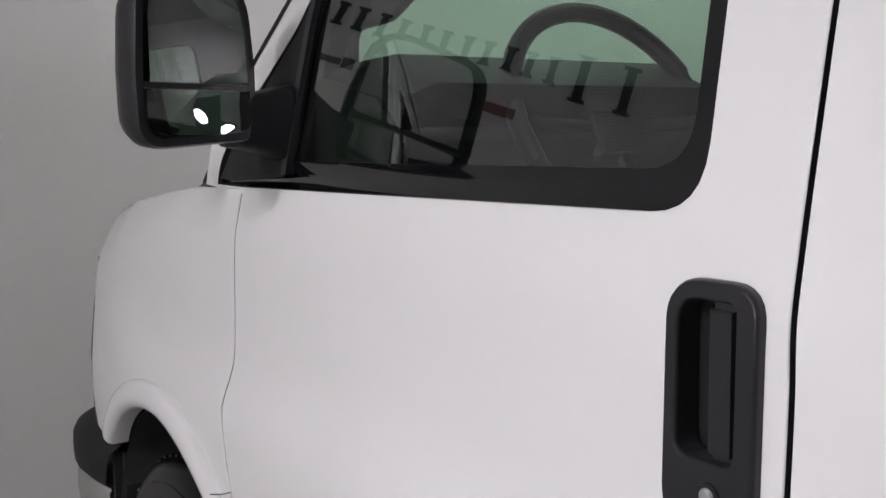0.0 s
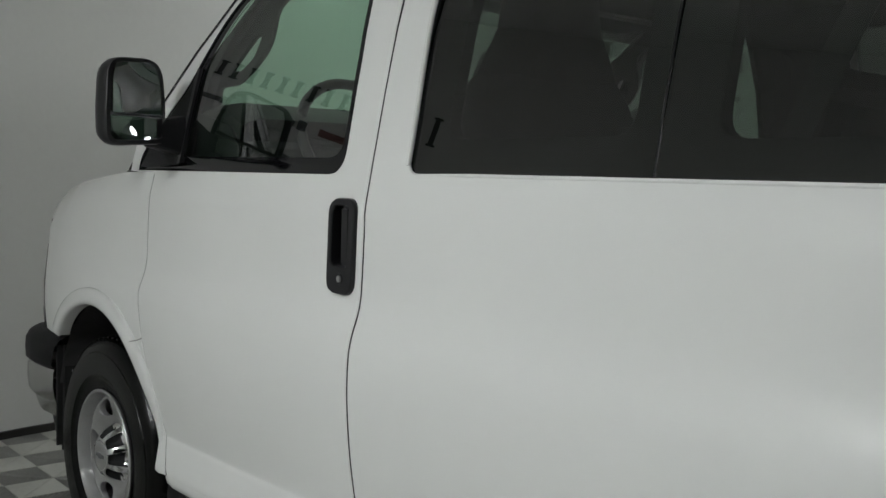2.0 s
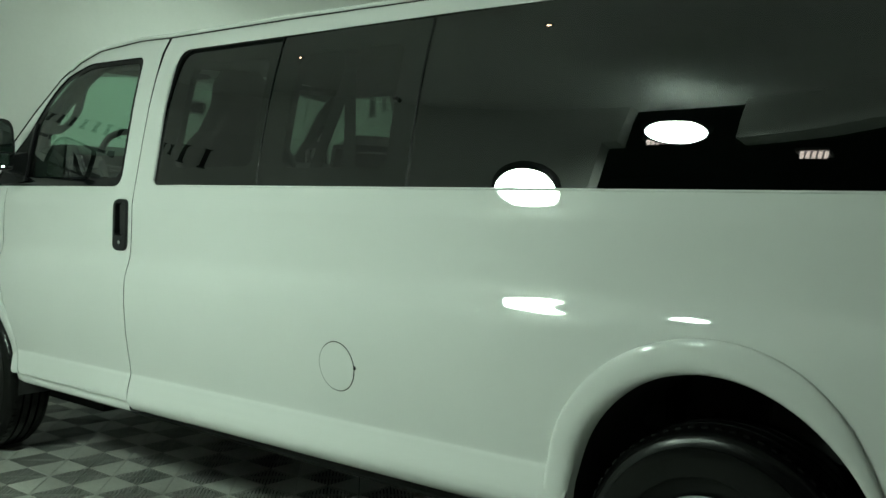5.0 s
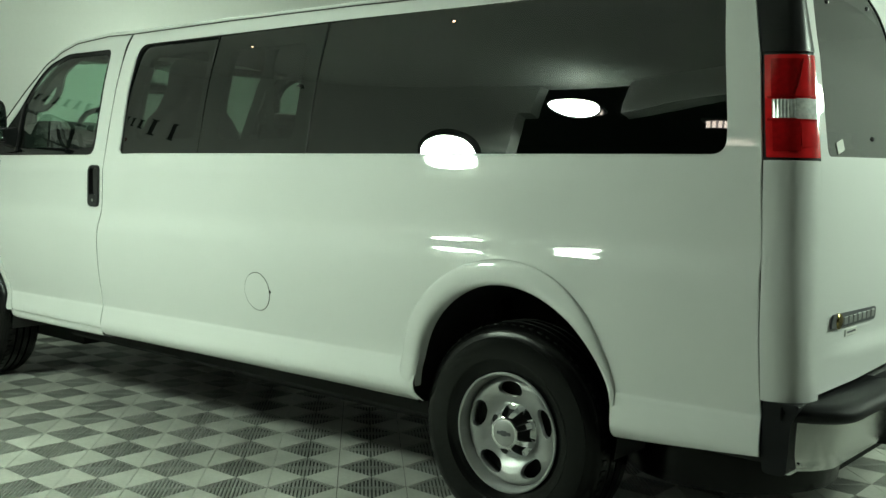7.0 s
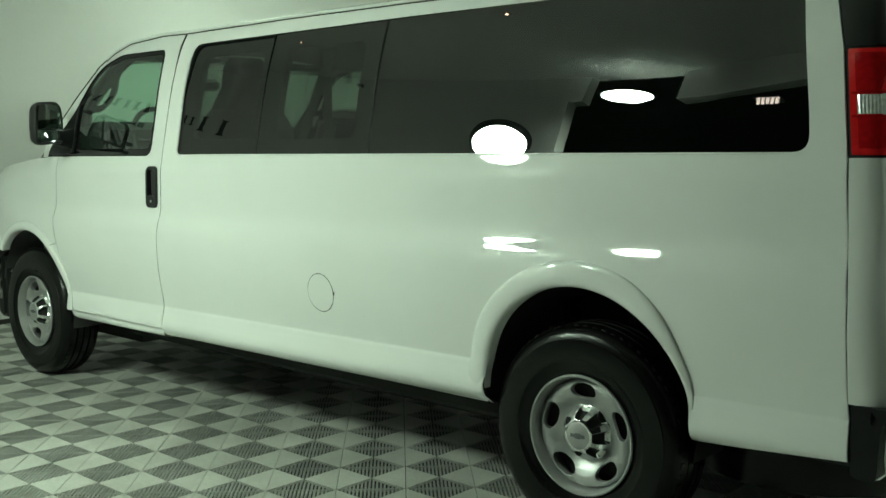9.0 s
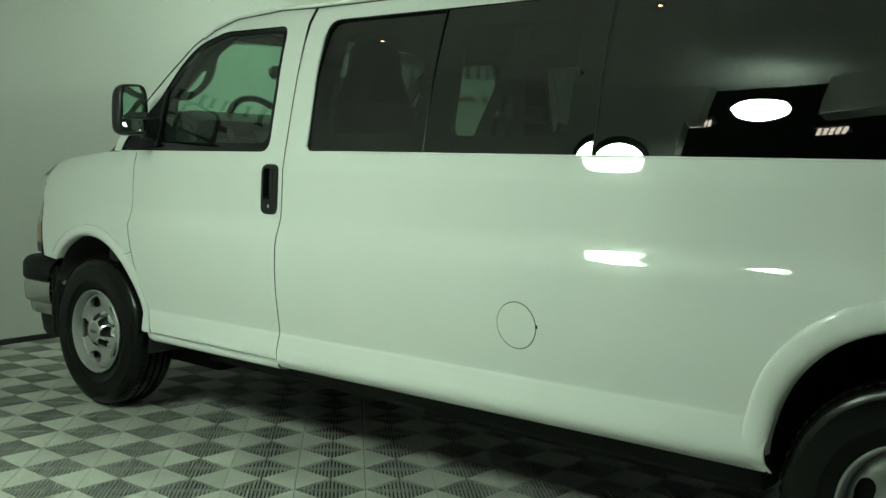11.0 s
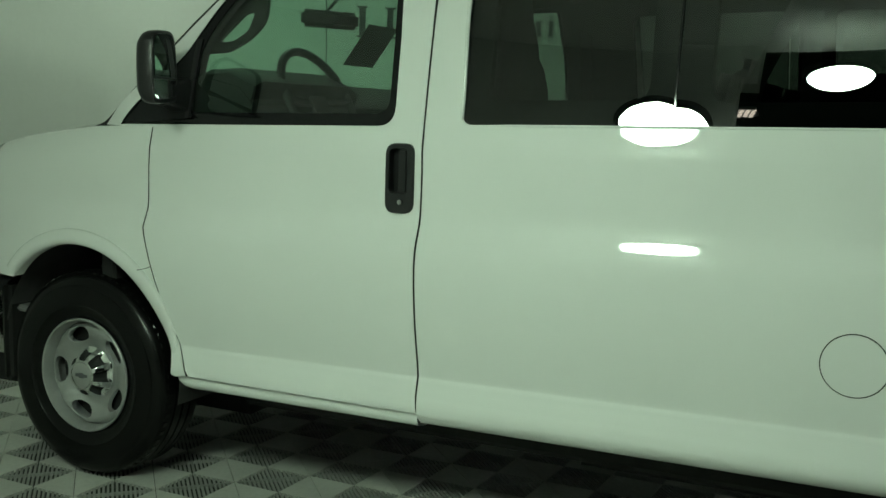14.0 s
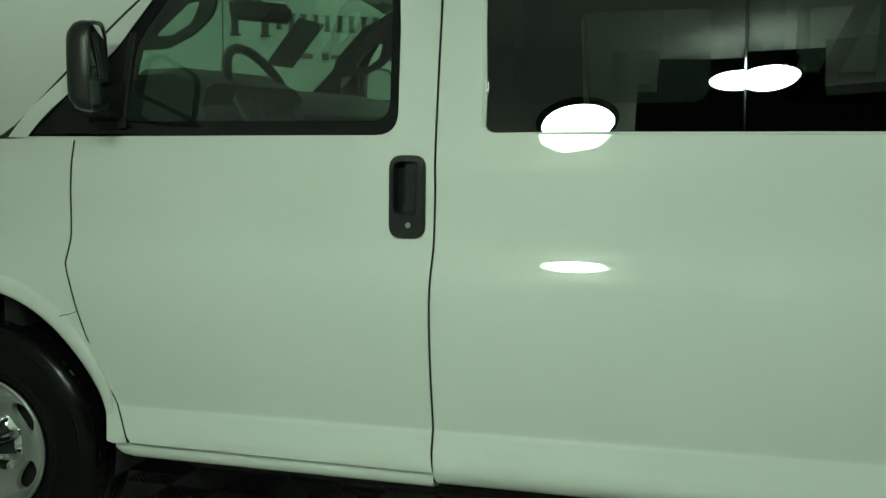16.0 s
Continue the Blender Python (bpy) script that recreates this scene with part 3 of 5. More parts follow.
for sign in (-1, 1):
    y = half_width(0.08, 1.3) - 0.02
    part("cowl_corner", loft([[(x, sign * (y + dy), 1.296 + dz * lift) for dy, dz in ((-0.035, 0), (-0.03, 0.8), (-0.01, 1.0), (0.008, 0.6), (0.012, 0))] for x, lift in ((0.03, 0.004), (0.055, 0.018), (0.085, 0.038), (0.105, 0.04), (0.125, 0.025))], True), PLASTIC, van, smooth=60)

screen_rows = []
for x, z in ((0.10, 1.318), (0.33, 1.505), (0.485, 1.65), (0.65, 1.805), (0.77, 1.876)):
    w = half_width(x, z) - 0.02
    screen_rows.append([(x - 0.025 * (1 - t * t), t * w, z - 0.004) for t in [-1 + k / 8 for k in range(17)]])
part("windscreen", loft(screen_rows), GLASS, van, "clear green-tinted windscreen", smooth=80)
for sign in (-1, 1):
    pts = [(x - 0.004, sign * (half_width(x, z) + 0.002), z + 0.004) for x, z in PILLAR[::-1]]
    part("screen_seal", tube(pts, 0.0032, 8), SEAM, van, "black rubber seal along the windscreen")
    # moulded pillar trim with a grab handle cut into it
    edge_ = rounded([(0.17, 1.36), (0.437, 1.36), (0.440, 1.558), (0.55, 1.562), (0.64, 1.602), (0.70, 1.66), (0.692, 1.765), (0.80, 1.83), (0.95, 1.865), (0.95, 1.9), (0.76, 1.86), (0.62, 1.775), (0.475, 1.64), (0.30, 1.475)], [0, 0, 0.03, 0.1, 0.12, 0.09, 0.05, 0.05, 0, 0, 0.1, 0, 0, 0])
    slot = rounded([(0.502, 1.592), (0.572, 1.594), (0.632, 1.630), (0.654, 1.70), (0.606, 1.692)], [0.02, 0.05, 0.04, 0.015, 0.03])
    sheet_part("pillar_trim", van, TRIM, edge_, [slot], lambda u, v, d, s_=sign: Vector((u, s_ * (0.815 - 0.25 * max(0.0, v - 1.6) - d), v)), "dark pillar trim with a moulded grab handle", lip=0.014, edge=0.006, outward=(0, sign, 0))

# ---------------------------------------------------------------- front end
part("front_face", rbox(-0.60, -0.40, -0.80, 0.80, 0.72, 1.10, 0.05, 3), PAINT, van)
grille = part("grille", rbox(-0.64, -0.58, -0.56, 0.56, 0.76, 1.06, 0.02, 2), SMOOTH_BLACK, van, "black front grille")
for k in range(4):
    part("grille_bar", rbox(-0.655, -0.635, -0.54, 0.54, 0.79 + 0.07 * k, 0.81 + 0.07 * k, 0.006, 2), CHROME, grille)
for sign in (-1, 1):

    def nose(x, z, inset, s=sign):
        return Vector((x, s * (half_width(x, z) - inset * float(np.interp(z, (0.9, 1.0, 1.1), (0.36, 0.62, 0.9)))), z))

    def lamp_rows(z0, z1, grow=0.0):
        rows = []
        for z in (z0, z0 + 0.01, (z0 + z1) / 2, z1 - 0.01, z1):
            e = 0.0 if z in (z0, z1) else 0.002 + grow
            rows.append([nose(-0.49, z, 0.014), nose(-0.51, z, 0.026 - e), nose(-0.55, z, 0.046 - e), nose(-0.592, z, 0.072 - e), nose(-0.622, z, 0.115 - e), nose(-0.632, z, 0.18 - e), Vector((-0.635 - e, sign * 0.6, z)), Vector((-0.5, sign * 0.58, z))])
        return loft(rows, True)

    lamp = part("headlamp", lamp_rows(0.945, 1.115), CLEAR_LENS, van, "clear composite headlamp", smooth=50)
    part("lamp_bezel", lamp_rows(0.905, 0.942, 0.006), CLEAR_LENS, lamp, smooth=50)
    part("side_marker", lamp_rows(0.80, 0.902, 0.003), AMBER, lamp, "amber side marker", smooth=50)
    part("lamp_foot", lamp_rows(0.745, 0.797, 0.0), SMOOTH_BLACK, lamp, smooth=50)
    part("lamp_gap", loft([[nose(-0.478, z, 0.002), nose(-0.495, z, -0.0015), nose(-0.495, z, 0.03), nose(-0.478, z, 0.03)] for z in (0.735, 0.9, 1.0, 1.12)], True), SEAM, lamp)

bumper = empty("front_bumper")
bumper.parent = van


BUMPER_PLAN = [(-0.40, 0.988), (-0.50, 1.0), (-0.60, 1.003), (-0.68, 0.993), (-0.735, 0.964), (-0.775, 0.905), (-0.80, 0.83), (-0.825, 0.65), (-0.845, 0.4), (-0.85, 0.15)]


def bumper_shell(sections, end):
    """A shell wrapped round the nose; each section is height, inset and where its side ends."""
    rows = []
    for z, inset, tail in sections:
        half = [(max(min(x, 9), -9) if k else end + tail, y - inset * (1 if k < 5 else 0.3)) for k, (x, y) in enumerate(BUMPER_PLAN)]
        half = [(x + (0 if k < 3 else inset * min(1.0, (k - 2) / 3)), y) for k, (x, y) in enumerate(half)]
        rows.append([(x, -y, z) for x, y in half] + [(x, y, z) for x, y in half[::-1]])
    return loft(rows)


part("upper_cover", bumper_shell([(0.592, 0.03, 0.0), (0.592, 0.008, 0.0), (0.60, 0.0, 0.0), (0.64, -0.002, 0.015), (0.675, 0.0, 0.035), (0.70, 0.012, 0.055), (0.714, 0.032, 0.07), (0.72, 0.07, 0.07), (0.722, 0.14, 0.07)], -0.435), PLASTIC, bumper, "grey-black plastic bumper cover", smooth=60)
part("chrome_bar", bumper_shell([(0.588, 0.012, 0.0), (0.58, 0.006, 0.0), (0.53, 0.004, 0.0), (0.485, 0.01, 0.0), (0.474, 0.016, 0.0), (0.469, 0.032, 0.01), (0.44, 0.036, 0.012), (0.408, 0.046, 0.014), (0.40, 0.07, 0.015)], -0.43), BUMPER_CHROME, bumper, "chrome bumper bar", smooth=50)
part("lower_valance", bumper_shell([(0.402, 0.085, 0.02), (0.36, 0.09, 0.03), (0.30, 0.10, 0.04), (0.275, 0.115, 0.045), (0.27, 0.16, 0.045)], -0.42), PLASTIC, bumper, "black plastic valance", smooth=50)
for sign in (-1, 1):
    part("bumper_bracket", rbox(-0.43, -0.31, sign * 0.86 - 0.07, sign * 0.86 + 0.07, 0.575, 0.60, 0.008, 2), STEEL, bumper, "grey metal bumper bracket")
    part("mud_guard", rbox(-0.44, -0.39, sign * 0.86 - 0.115, sign * 0.86 + 0.115, 0.30, 0.70, 0.02), DARK, bumper)

# ---------------------------------------------------------------- rear end
def rear_width(z):
    """Half the width at the rear corners, where the crease has faded out."""
    return sum(half_width(4.7, z + 0.022 * k) for k in range(-5, 6)) / 11


def corner_in(z):
    """How far the corner reaches across the back, less towards the roof."""
    return float(np.interp(z, [0.6, 1.3, 1.6, 1.83, 1.95], [0.127, 0.134, 0.105, 0.066, 0.05]))


def corner_place(sign):
    """u: angle round the corner from 0 to 1, v: height."""

    def at(u, v, d):
        a = min(max(u, 0.0), 1.0) * math.pi / 2
        w = rear_width(v)
        return Vector((x_rear(v) + (0.125 - d) * max(math.sin(a), 0.0) ** 0.9, sign * (w - corner_in(v) + (corner_in(v) - d) * max(math.cos(a), 0.0) ** 0.75), v))

    return at


def band(z0, z1, u0=0.0, u1=1.0):
    return [(u0, z0), (u1, z0), (u1, z1), (u0, z1)]


CORNER_US = [k / 12 for k in range(1, 12)]
for sign in (-1, 1):
    at = corner_place(sign)
    out = (0.7, sign * 0.7, 0)
    sheet_part("corner_panel", van, PAINT, band(0.655, 1.344, 0.01, 0.99), [], at, us=CORNER_US, vs=steps(0.655, 1.344, 0.1), lip=0.015, outward=out)
    sheet_part("corner_cap", van, SMOOTH_BLACK, band(1.66, 1.90, 0.01, 0.99), [], at, "glossy black corner cap above the tail lamp", us=CORNER_US, vs=steps(1.66, 1.9, 0.08), lip=0.015, outward=out)
    tail = sheet_part("tail_lamp", van, RED, band(1.354, 1.650, 0.045, 0.985), [], at, "red and clear tail lamp", us=CORNER_US, vs=steps(1.352, 1.652, 0.05), lip=0.02, outward=out)

    def proud(u, v, d, at=at, e=0.003, s=sign):
        return at(u, v, d) + Vector((e, s * e, 0))

    def ribbed(u, v, d, at=at, s=sign):
        e = 0.003 + 0.0008 * math.sin(120 * u)
        return at(u, v, d) + Vector((e, s * e, 0))

    RIB_US = [0.14 + 0.0065 * k for k in range(1, 54)]
    sheet_part("reverse_lens", tail, CLEAR_LENS, band(1.467, 1.520, 0.13, 0.50), [], ribbed, "clear ribbed reversing lens", us=RIB_US, lip=0.004, edge=0.001, outward=out)
    sheet_part("reverse_window", tail, CLEAR_LENS, band(1.465, 1.522, 0.51, 0.95), [], proud, "smooth clear reversing lens", us=CORNER_US, lip=0.006, edge=0.002, outward=out)
    sheet_part("lower_lens", tail, RED_DEEP, band(1.372, 1.458, 0.13, 0.56), [], proud, "deep red lens", us=CORNER_US, lip=0.004, edge=0.001, outward=out)
    sheet_part("lower_reflector", tail, RED, band(1.385, 1.452, 0.58, 0.92), [], proud, "bright red reflector", us=CORNER_US, lip=0.004, edge=0.001, outward=out)
    sheet_part("upper_lens", tail, RED_DEEP, rounded([(0.12, 1.53), (0.40, 1.53), (0.50, 1.565), (0.62, 1.638), (0.12, 1.638)], [0.01] * 5, 3), [], proud, "deep red lens", us=CORNER_US, vs=[1.56, 1.6], lip=0.004, edge=0.001, outward=out)
    sheet_part("upper_reflector", tail, RED, rounded([(0.46, 1.53), (0.93, 1.53), (0.93, 1.638), (0.68, 1.638), (0.56, 1.565)], [0.01] * 5, 3), [], proud, "bright red brake lens", us=CORNER_US, vs=[1.56, 1.6], lip=0.005, edge=0.002, outward=out)
    for z0, z1 in ((1.459, 1.4635), (1.5235, 1.528)):
        sheet_part("lens_divider", tail, RED_DEEP, band(z0, z1, 0.06, 0.96), [], proud, us=CORNER_US, lip=0.003, edge=0.001, outward=out)
    sheet_part("lamp_surround", tail, SEAM, band(1.345, 1.66, 0.0, 1.0), [], lambda u, v, d, at=at: at(u, v, d + 0.006), us=CORNER_US, lip=0, outward=out)
    sheet_part("corner_backing", van, SEAM, band(0.6, 1.92, 0.0, 1.0), [], lambda u, v, d, at=at: at(u, v, d + 0.02), us=CORNER_US, vs=steps(0.6, 1.92, 0.15), lip=0, outward=out)

    def rear_place(u, v, d):
        return Vector((x_rear(v) + 0.127 - d - 0.005 * (u / 0.8) ** 2 + 0.015 * soft((0.82 - v) / 0.07) * soft((0.8 - abs(u)) / 0.12), u, v))

    s = sign
    ring = [(s * 0.004, 0.70), (s * 0.004, 1.955), (s * 0.60, 1.93)] + [(s * (rear_width(z) - corner_in(z) - 0.006), z) for z in (1.89, 1.8, 1.7, 1.6, 1.5, 1.34, 1.2, 1.05, 0.95, 0.85, 0.76, 0.668)]
    hole = rounded([(s * 0.778, 1.358), (s * 0.035, 1.362), (s * 0.045, 1.70), (s * 0.09, 1.84), (s * 0.2, 1.912), (s * 0.62, 1.9), (s * 0.728, 1.84), (s * 0.766, 1.69)], [0.03, 0.03, 0.4, 0.2, 0.12, 0.12, 0.05, 0.4])
    back = (1, 0, 0)
    rdoor = sheet_part("rear_door", van, PAINT, ring, [hole], rear_place, us=[s * 0.2, s * 0.4, s * 0.6], vs=[0.72, 0.74, 0.755, 0.77, 0.785, 0.8, 0.815, 0.83, 0.9, 1.0, 1.15, 1.3, 1.45, 1.6, 1.75, 1.88], outward=back)
    sheet_part("rear_glass", rdoor, PRIVACY, hole, [], lambda u, v, d: rear_place(u, v, d + 0.006), "dark tinted rear glass", vs=[1.5, 1.65, 1.8], lip=0, outward=back)
    for y, z in ((0.60, 1.837), (0.22, 1.861), (0.36, 1.421)):
        bolt = lathe([(0.0, 0.004), (0.006, 0.003), (0.008, 0.0), (0.008, -0.004)], 12, "x", rear_place(s * y, z, 0.0045))
        part("glass_bolt", bolt, SMOOTH_BLACK, rdoor)
    if sign < 0:
        p = rear_place(-0.66, 1.391, 0.0042)
        part("sticker", rbox(-0.0008, 0.0008, -0.03, 0.03, -0.018, 0.018, 0.0005, 1, None, Matrix.Translation((p.x, -0.66, 1.391)) @ Matrix.Rotation(radians(-9), 4, "Y") @ Matrix.Rotation(radians(14), 4, "X")), PAPER, rdoor, "small white paper sticker")
        # model plate: round emblem, a slanted grey bar with dark strokes, a small tag below
        p = rear_place(-0.58, 0.868, 0)
        plate = loft([[(p.x + 0.001 + e, y, z) for y, z in rounded([(-0.80, 0.852), (-0.78, 0.894), (-0.395, 0.886), (-0.41, 0.846)], [0.012] * 4, 3)] for e in (0.0, 0.006)], True)
        part("name_plate", plate, GREY_SIGN, rdoor, "chrome-edged model name plate")
        part("emblem", lathe([(0.0, p.x + 0.013), (0.02, p.x + 0.012), (0.024, p.x + 0.008), (0.024, p.x)], 20, "x", (0, -0.735, 0.871)), GOLD, rdoor, "pale gold emblem")
        strokes = bmesh.new()
        for k in range(7):
            rbox(p.x + 0.006, p.x + 0.0095, -0.695 + 0.0405 * k, -0.664 + 0.0405 * k, 0.856, 0.880, 0.002, 1, strokes)
        part("lettering", strokes, STEEL, rdoor)
        part("dealer_tag", rbox(p.x, p.x + 0.003, -0.665, -0.56, 0.815, 0.838, 0.002, 1), PAPER, rdoor, "small pale dealer tag")
        part("dealer_lettering", rbox(p.x + 0.002, p.x + 0.004, -0.65, -0.575, 0.824, 0.83, 0.0005, 1), GREY_SIGN, rdoor)
part("rear_backing", rbox(4.66, 4.76, -0.74, 0.74, 0.5, 1.33, 0.01, 1), SEAM, van)

rear_bumper = empty("rear_bumper")
rear_bumper.parent = van


def bumper_plan(y, inset=0.0):
    """Where the back of the rear bumper lies at a distance y from the middle: flat, then round the corner."""
    t = max(0.0, (abs(y) / (1.004 - inset * 0.6) - 0.80) / 0.20)
    return 5.108 - inset - 0.2 * min(t, 1.0) ** 3.2


def bumper_end(sign, y0, sections):
    """One end of the bumper from y0 to the corner; each section is height and inset."""
    rows = []
    for z, inset in sections:
        half = 1.004 - inset * 0.6
        ys = [y0 + (half - y0) * (1 - (1 - k / 22) ** 1.8) for k in range(23)]
        rows.append([(max(bumper_plan(y, inset), 4.93), sign * y, z) for y in ys])
    return loft(rows)


for sign in (-1, 1):
    part("corner_pad", bumper_end(sign, 0.41, [(0.597, 0.05), (0.600, 0.022), (0.612, 0.004), (0.628, 0.0), (0.641, 0.006), (0.650, 0.022), (0.654, 0.05), (0.656, 0.2), (0.656, 0.25)]), PLASTIC, rear_bumper, "black moulded step pad", smooth=60)
    part("chrome_end", bumper_end(sign, 0.40, [(0.428, 0.16), (0.434, 0.115), (0.445, 0.088), (0.465, 0.07), (0.50, 0.056), (0.55, 0.05), (0.60, 0.048)]), BUMPER_CHROME, rear_bumper, "chrome bumper end", smooth=60)
    part("step_cheek", loft([[(x, sign * y, z) for x, z in ((4.96, 0.44), (5.075, 0.445), (5.108, 0.50), (5.112, 0.60), (5.102, 0.65), (4.96, 0.655))] for y in (0.385, 0.41, 0.416)], True), PLASTIC, rear_bumper)
    cap = rounded([(4.874, 0.442), (4.874, 0.655), (4.985, 0.655), (4.955, 0.60), (4.946, 0.442)], [0.02, 0.02, 0.01, 0.03, 0.02], 4)
    part("end_cap", loft([[(x, sign * (y + 0.006 * soft((z - 0.6) / 0.03)), z) for x, z in cap] for y in (0.90, 0.972, 0.984, 0.988)], True), PLASTIC, rear_bumper, "black bumper end cap", smooth=25)
part("centre_step", loft([[(x, y, z) for x, z in ((4.96, 0.44), (5.07, 0.445), (5.10, 0.49), (5.105, 0.535), (5.09, 0.552), (4.96, 0.556))] for y in (-0.40, 0.0, 0.40)], True), PLASTIC, rear_bumper, "low black middle step", smooth=40)
part("bumper_back", rbox(4.90, 4.965, -0.92, 0.92, 0.46, 0.65, 0.01, 1), PLASTIC, rear_bumper)

# ---------------------------------------------------------------- fuel door, handles, mirrors
FUEL = [(2.643 + 0.0795 * math.cos(a), 0.757 + 0.0795 * math.sin(a)) for a in [2 * math.pi * k / 48 for k in range(48)]]
FUEL_OUT = [(2.643 + 0.083 * math.cos(a), 0.757 + 0.083 * math.sin(a)) for a in [2 * math.pi * k / 48 for k in range(48)]]
sheet_part("fuel_gap", van, SEAM, FUEL_OUT, [FUEL], side_place(-1, 0.0006), vs=[0.72, 0.757, 0.79], lip=0, outward=(0, -1, 0))
sheet_part("fuel_door", van, PAINT, FUEL, [], side_place(-1, 0.0025), "round white fuel door", us=[2.6, 2.64, 2.68], vs=[0.7, 0.72, 0.74, 0.76, 0.78, 0.8, 0.82], lip=0.004, edge=0.001, outward=(0, -1, 0))
part("fuel_door_tab", rbox(2.7225, 2.7315, -1.017, -1.005, 0.755, 0.768, 0.003, 1), SMOOTH_BLACK, van)


def door_handle(sign):
    """A black upright bezel with a recessed grip and a lock below it."""
    place = side_place(sign, 0.0)
    outer = rounded([(1.289, 1.063), (1.289, 1.267), (1.379, 1.267), (1.379, 1.063)], [0.03] * 4)
    inner = rounded([(1.2965, 1.118), (1.2965, 1.257), (1.364, 1.257), (1.364, 1.118)], [0.02, 0.022, 0.016, 0.016])
    raised = lambda u, v, d: place(u, v, d - 0.012)
    bezel = sheet_part("door_handle", van, SMOOTH_BLACK, outer, [inner], raised, "black upright door handle", us=[1.31, 1.33, 1.35], vs=[1.1, 1.15, 1.2, 1.25], lip=0.03, edge=0.006, outward=(0, sign, 0))
    y = half_width(1.33, 1.18)
    cup = []
    for k in range(9):
        u = k / 8
        cup.append([(1.289 + 0.085 * u, sign * (y - 0.006 - 0.026 * math.sin(math.pi * min(1.0, u * 1.15)) ** 0.8), z) for z in (1.112, 1.15, 1.2, 1.262)])
    part("cup", loft(cup), SMOOTH_BLACK, bezel, smooth=80)
    part("grip", rbox(1.328, 1.3605, sign * (y + 0.0005) - 0.006, sign * (y + 0.0005) + 0.006, 1.122, 1.2525, 0.0055, 4), SMOOTH_BLACK, bezel, smooth=60)
    part("cup_floor", rbox(1.297, 1.352, sign * (y - 0.012) - 0.01, sign * (y - 0.012) + 0.01, 1.111, 1.121, 0.004, 3), SMOOTH_BLACK, bezel)
    c = place(1.340, 1.094, 0)
    s = sign
    part("lock_barrel", lathe([(0.0, c.y + s * 0.0165), (0.006, c.y + s * 0.0163), (0.0075, c.y + s * 0.0145), (0.0075, c.y)], 20, "y", (1.340, 0, 1.094)), STEEL, bezel, "silver key lock")
    part("lock_ring", lathe([(0.0, c.y + s * 0.0132), (0.0115, c.y + s * 0.0135), (0.0125, c.y + s * 0.011), (0.0125, c.y)], 20, "y", (1.340, 0, 1.094)), SMOOTH_BLACK, bezel)


for sign in (-1, 1):
    door_handle(sign)


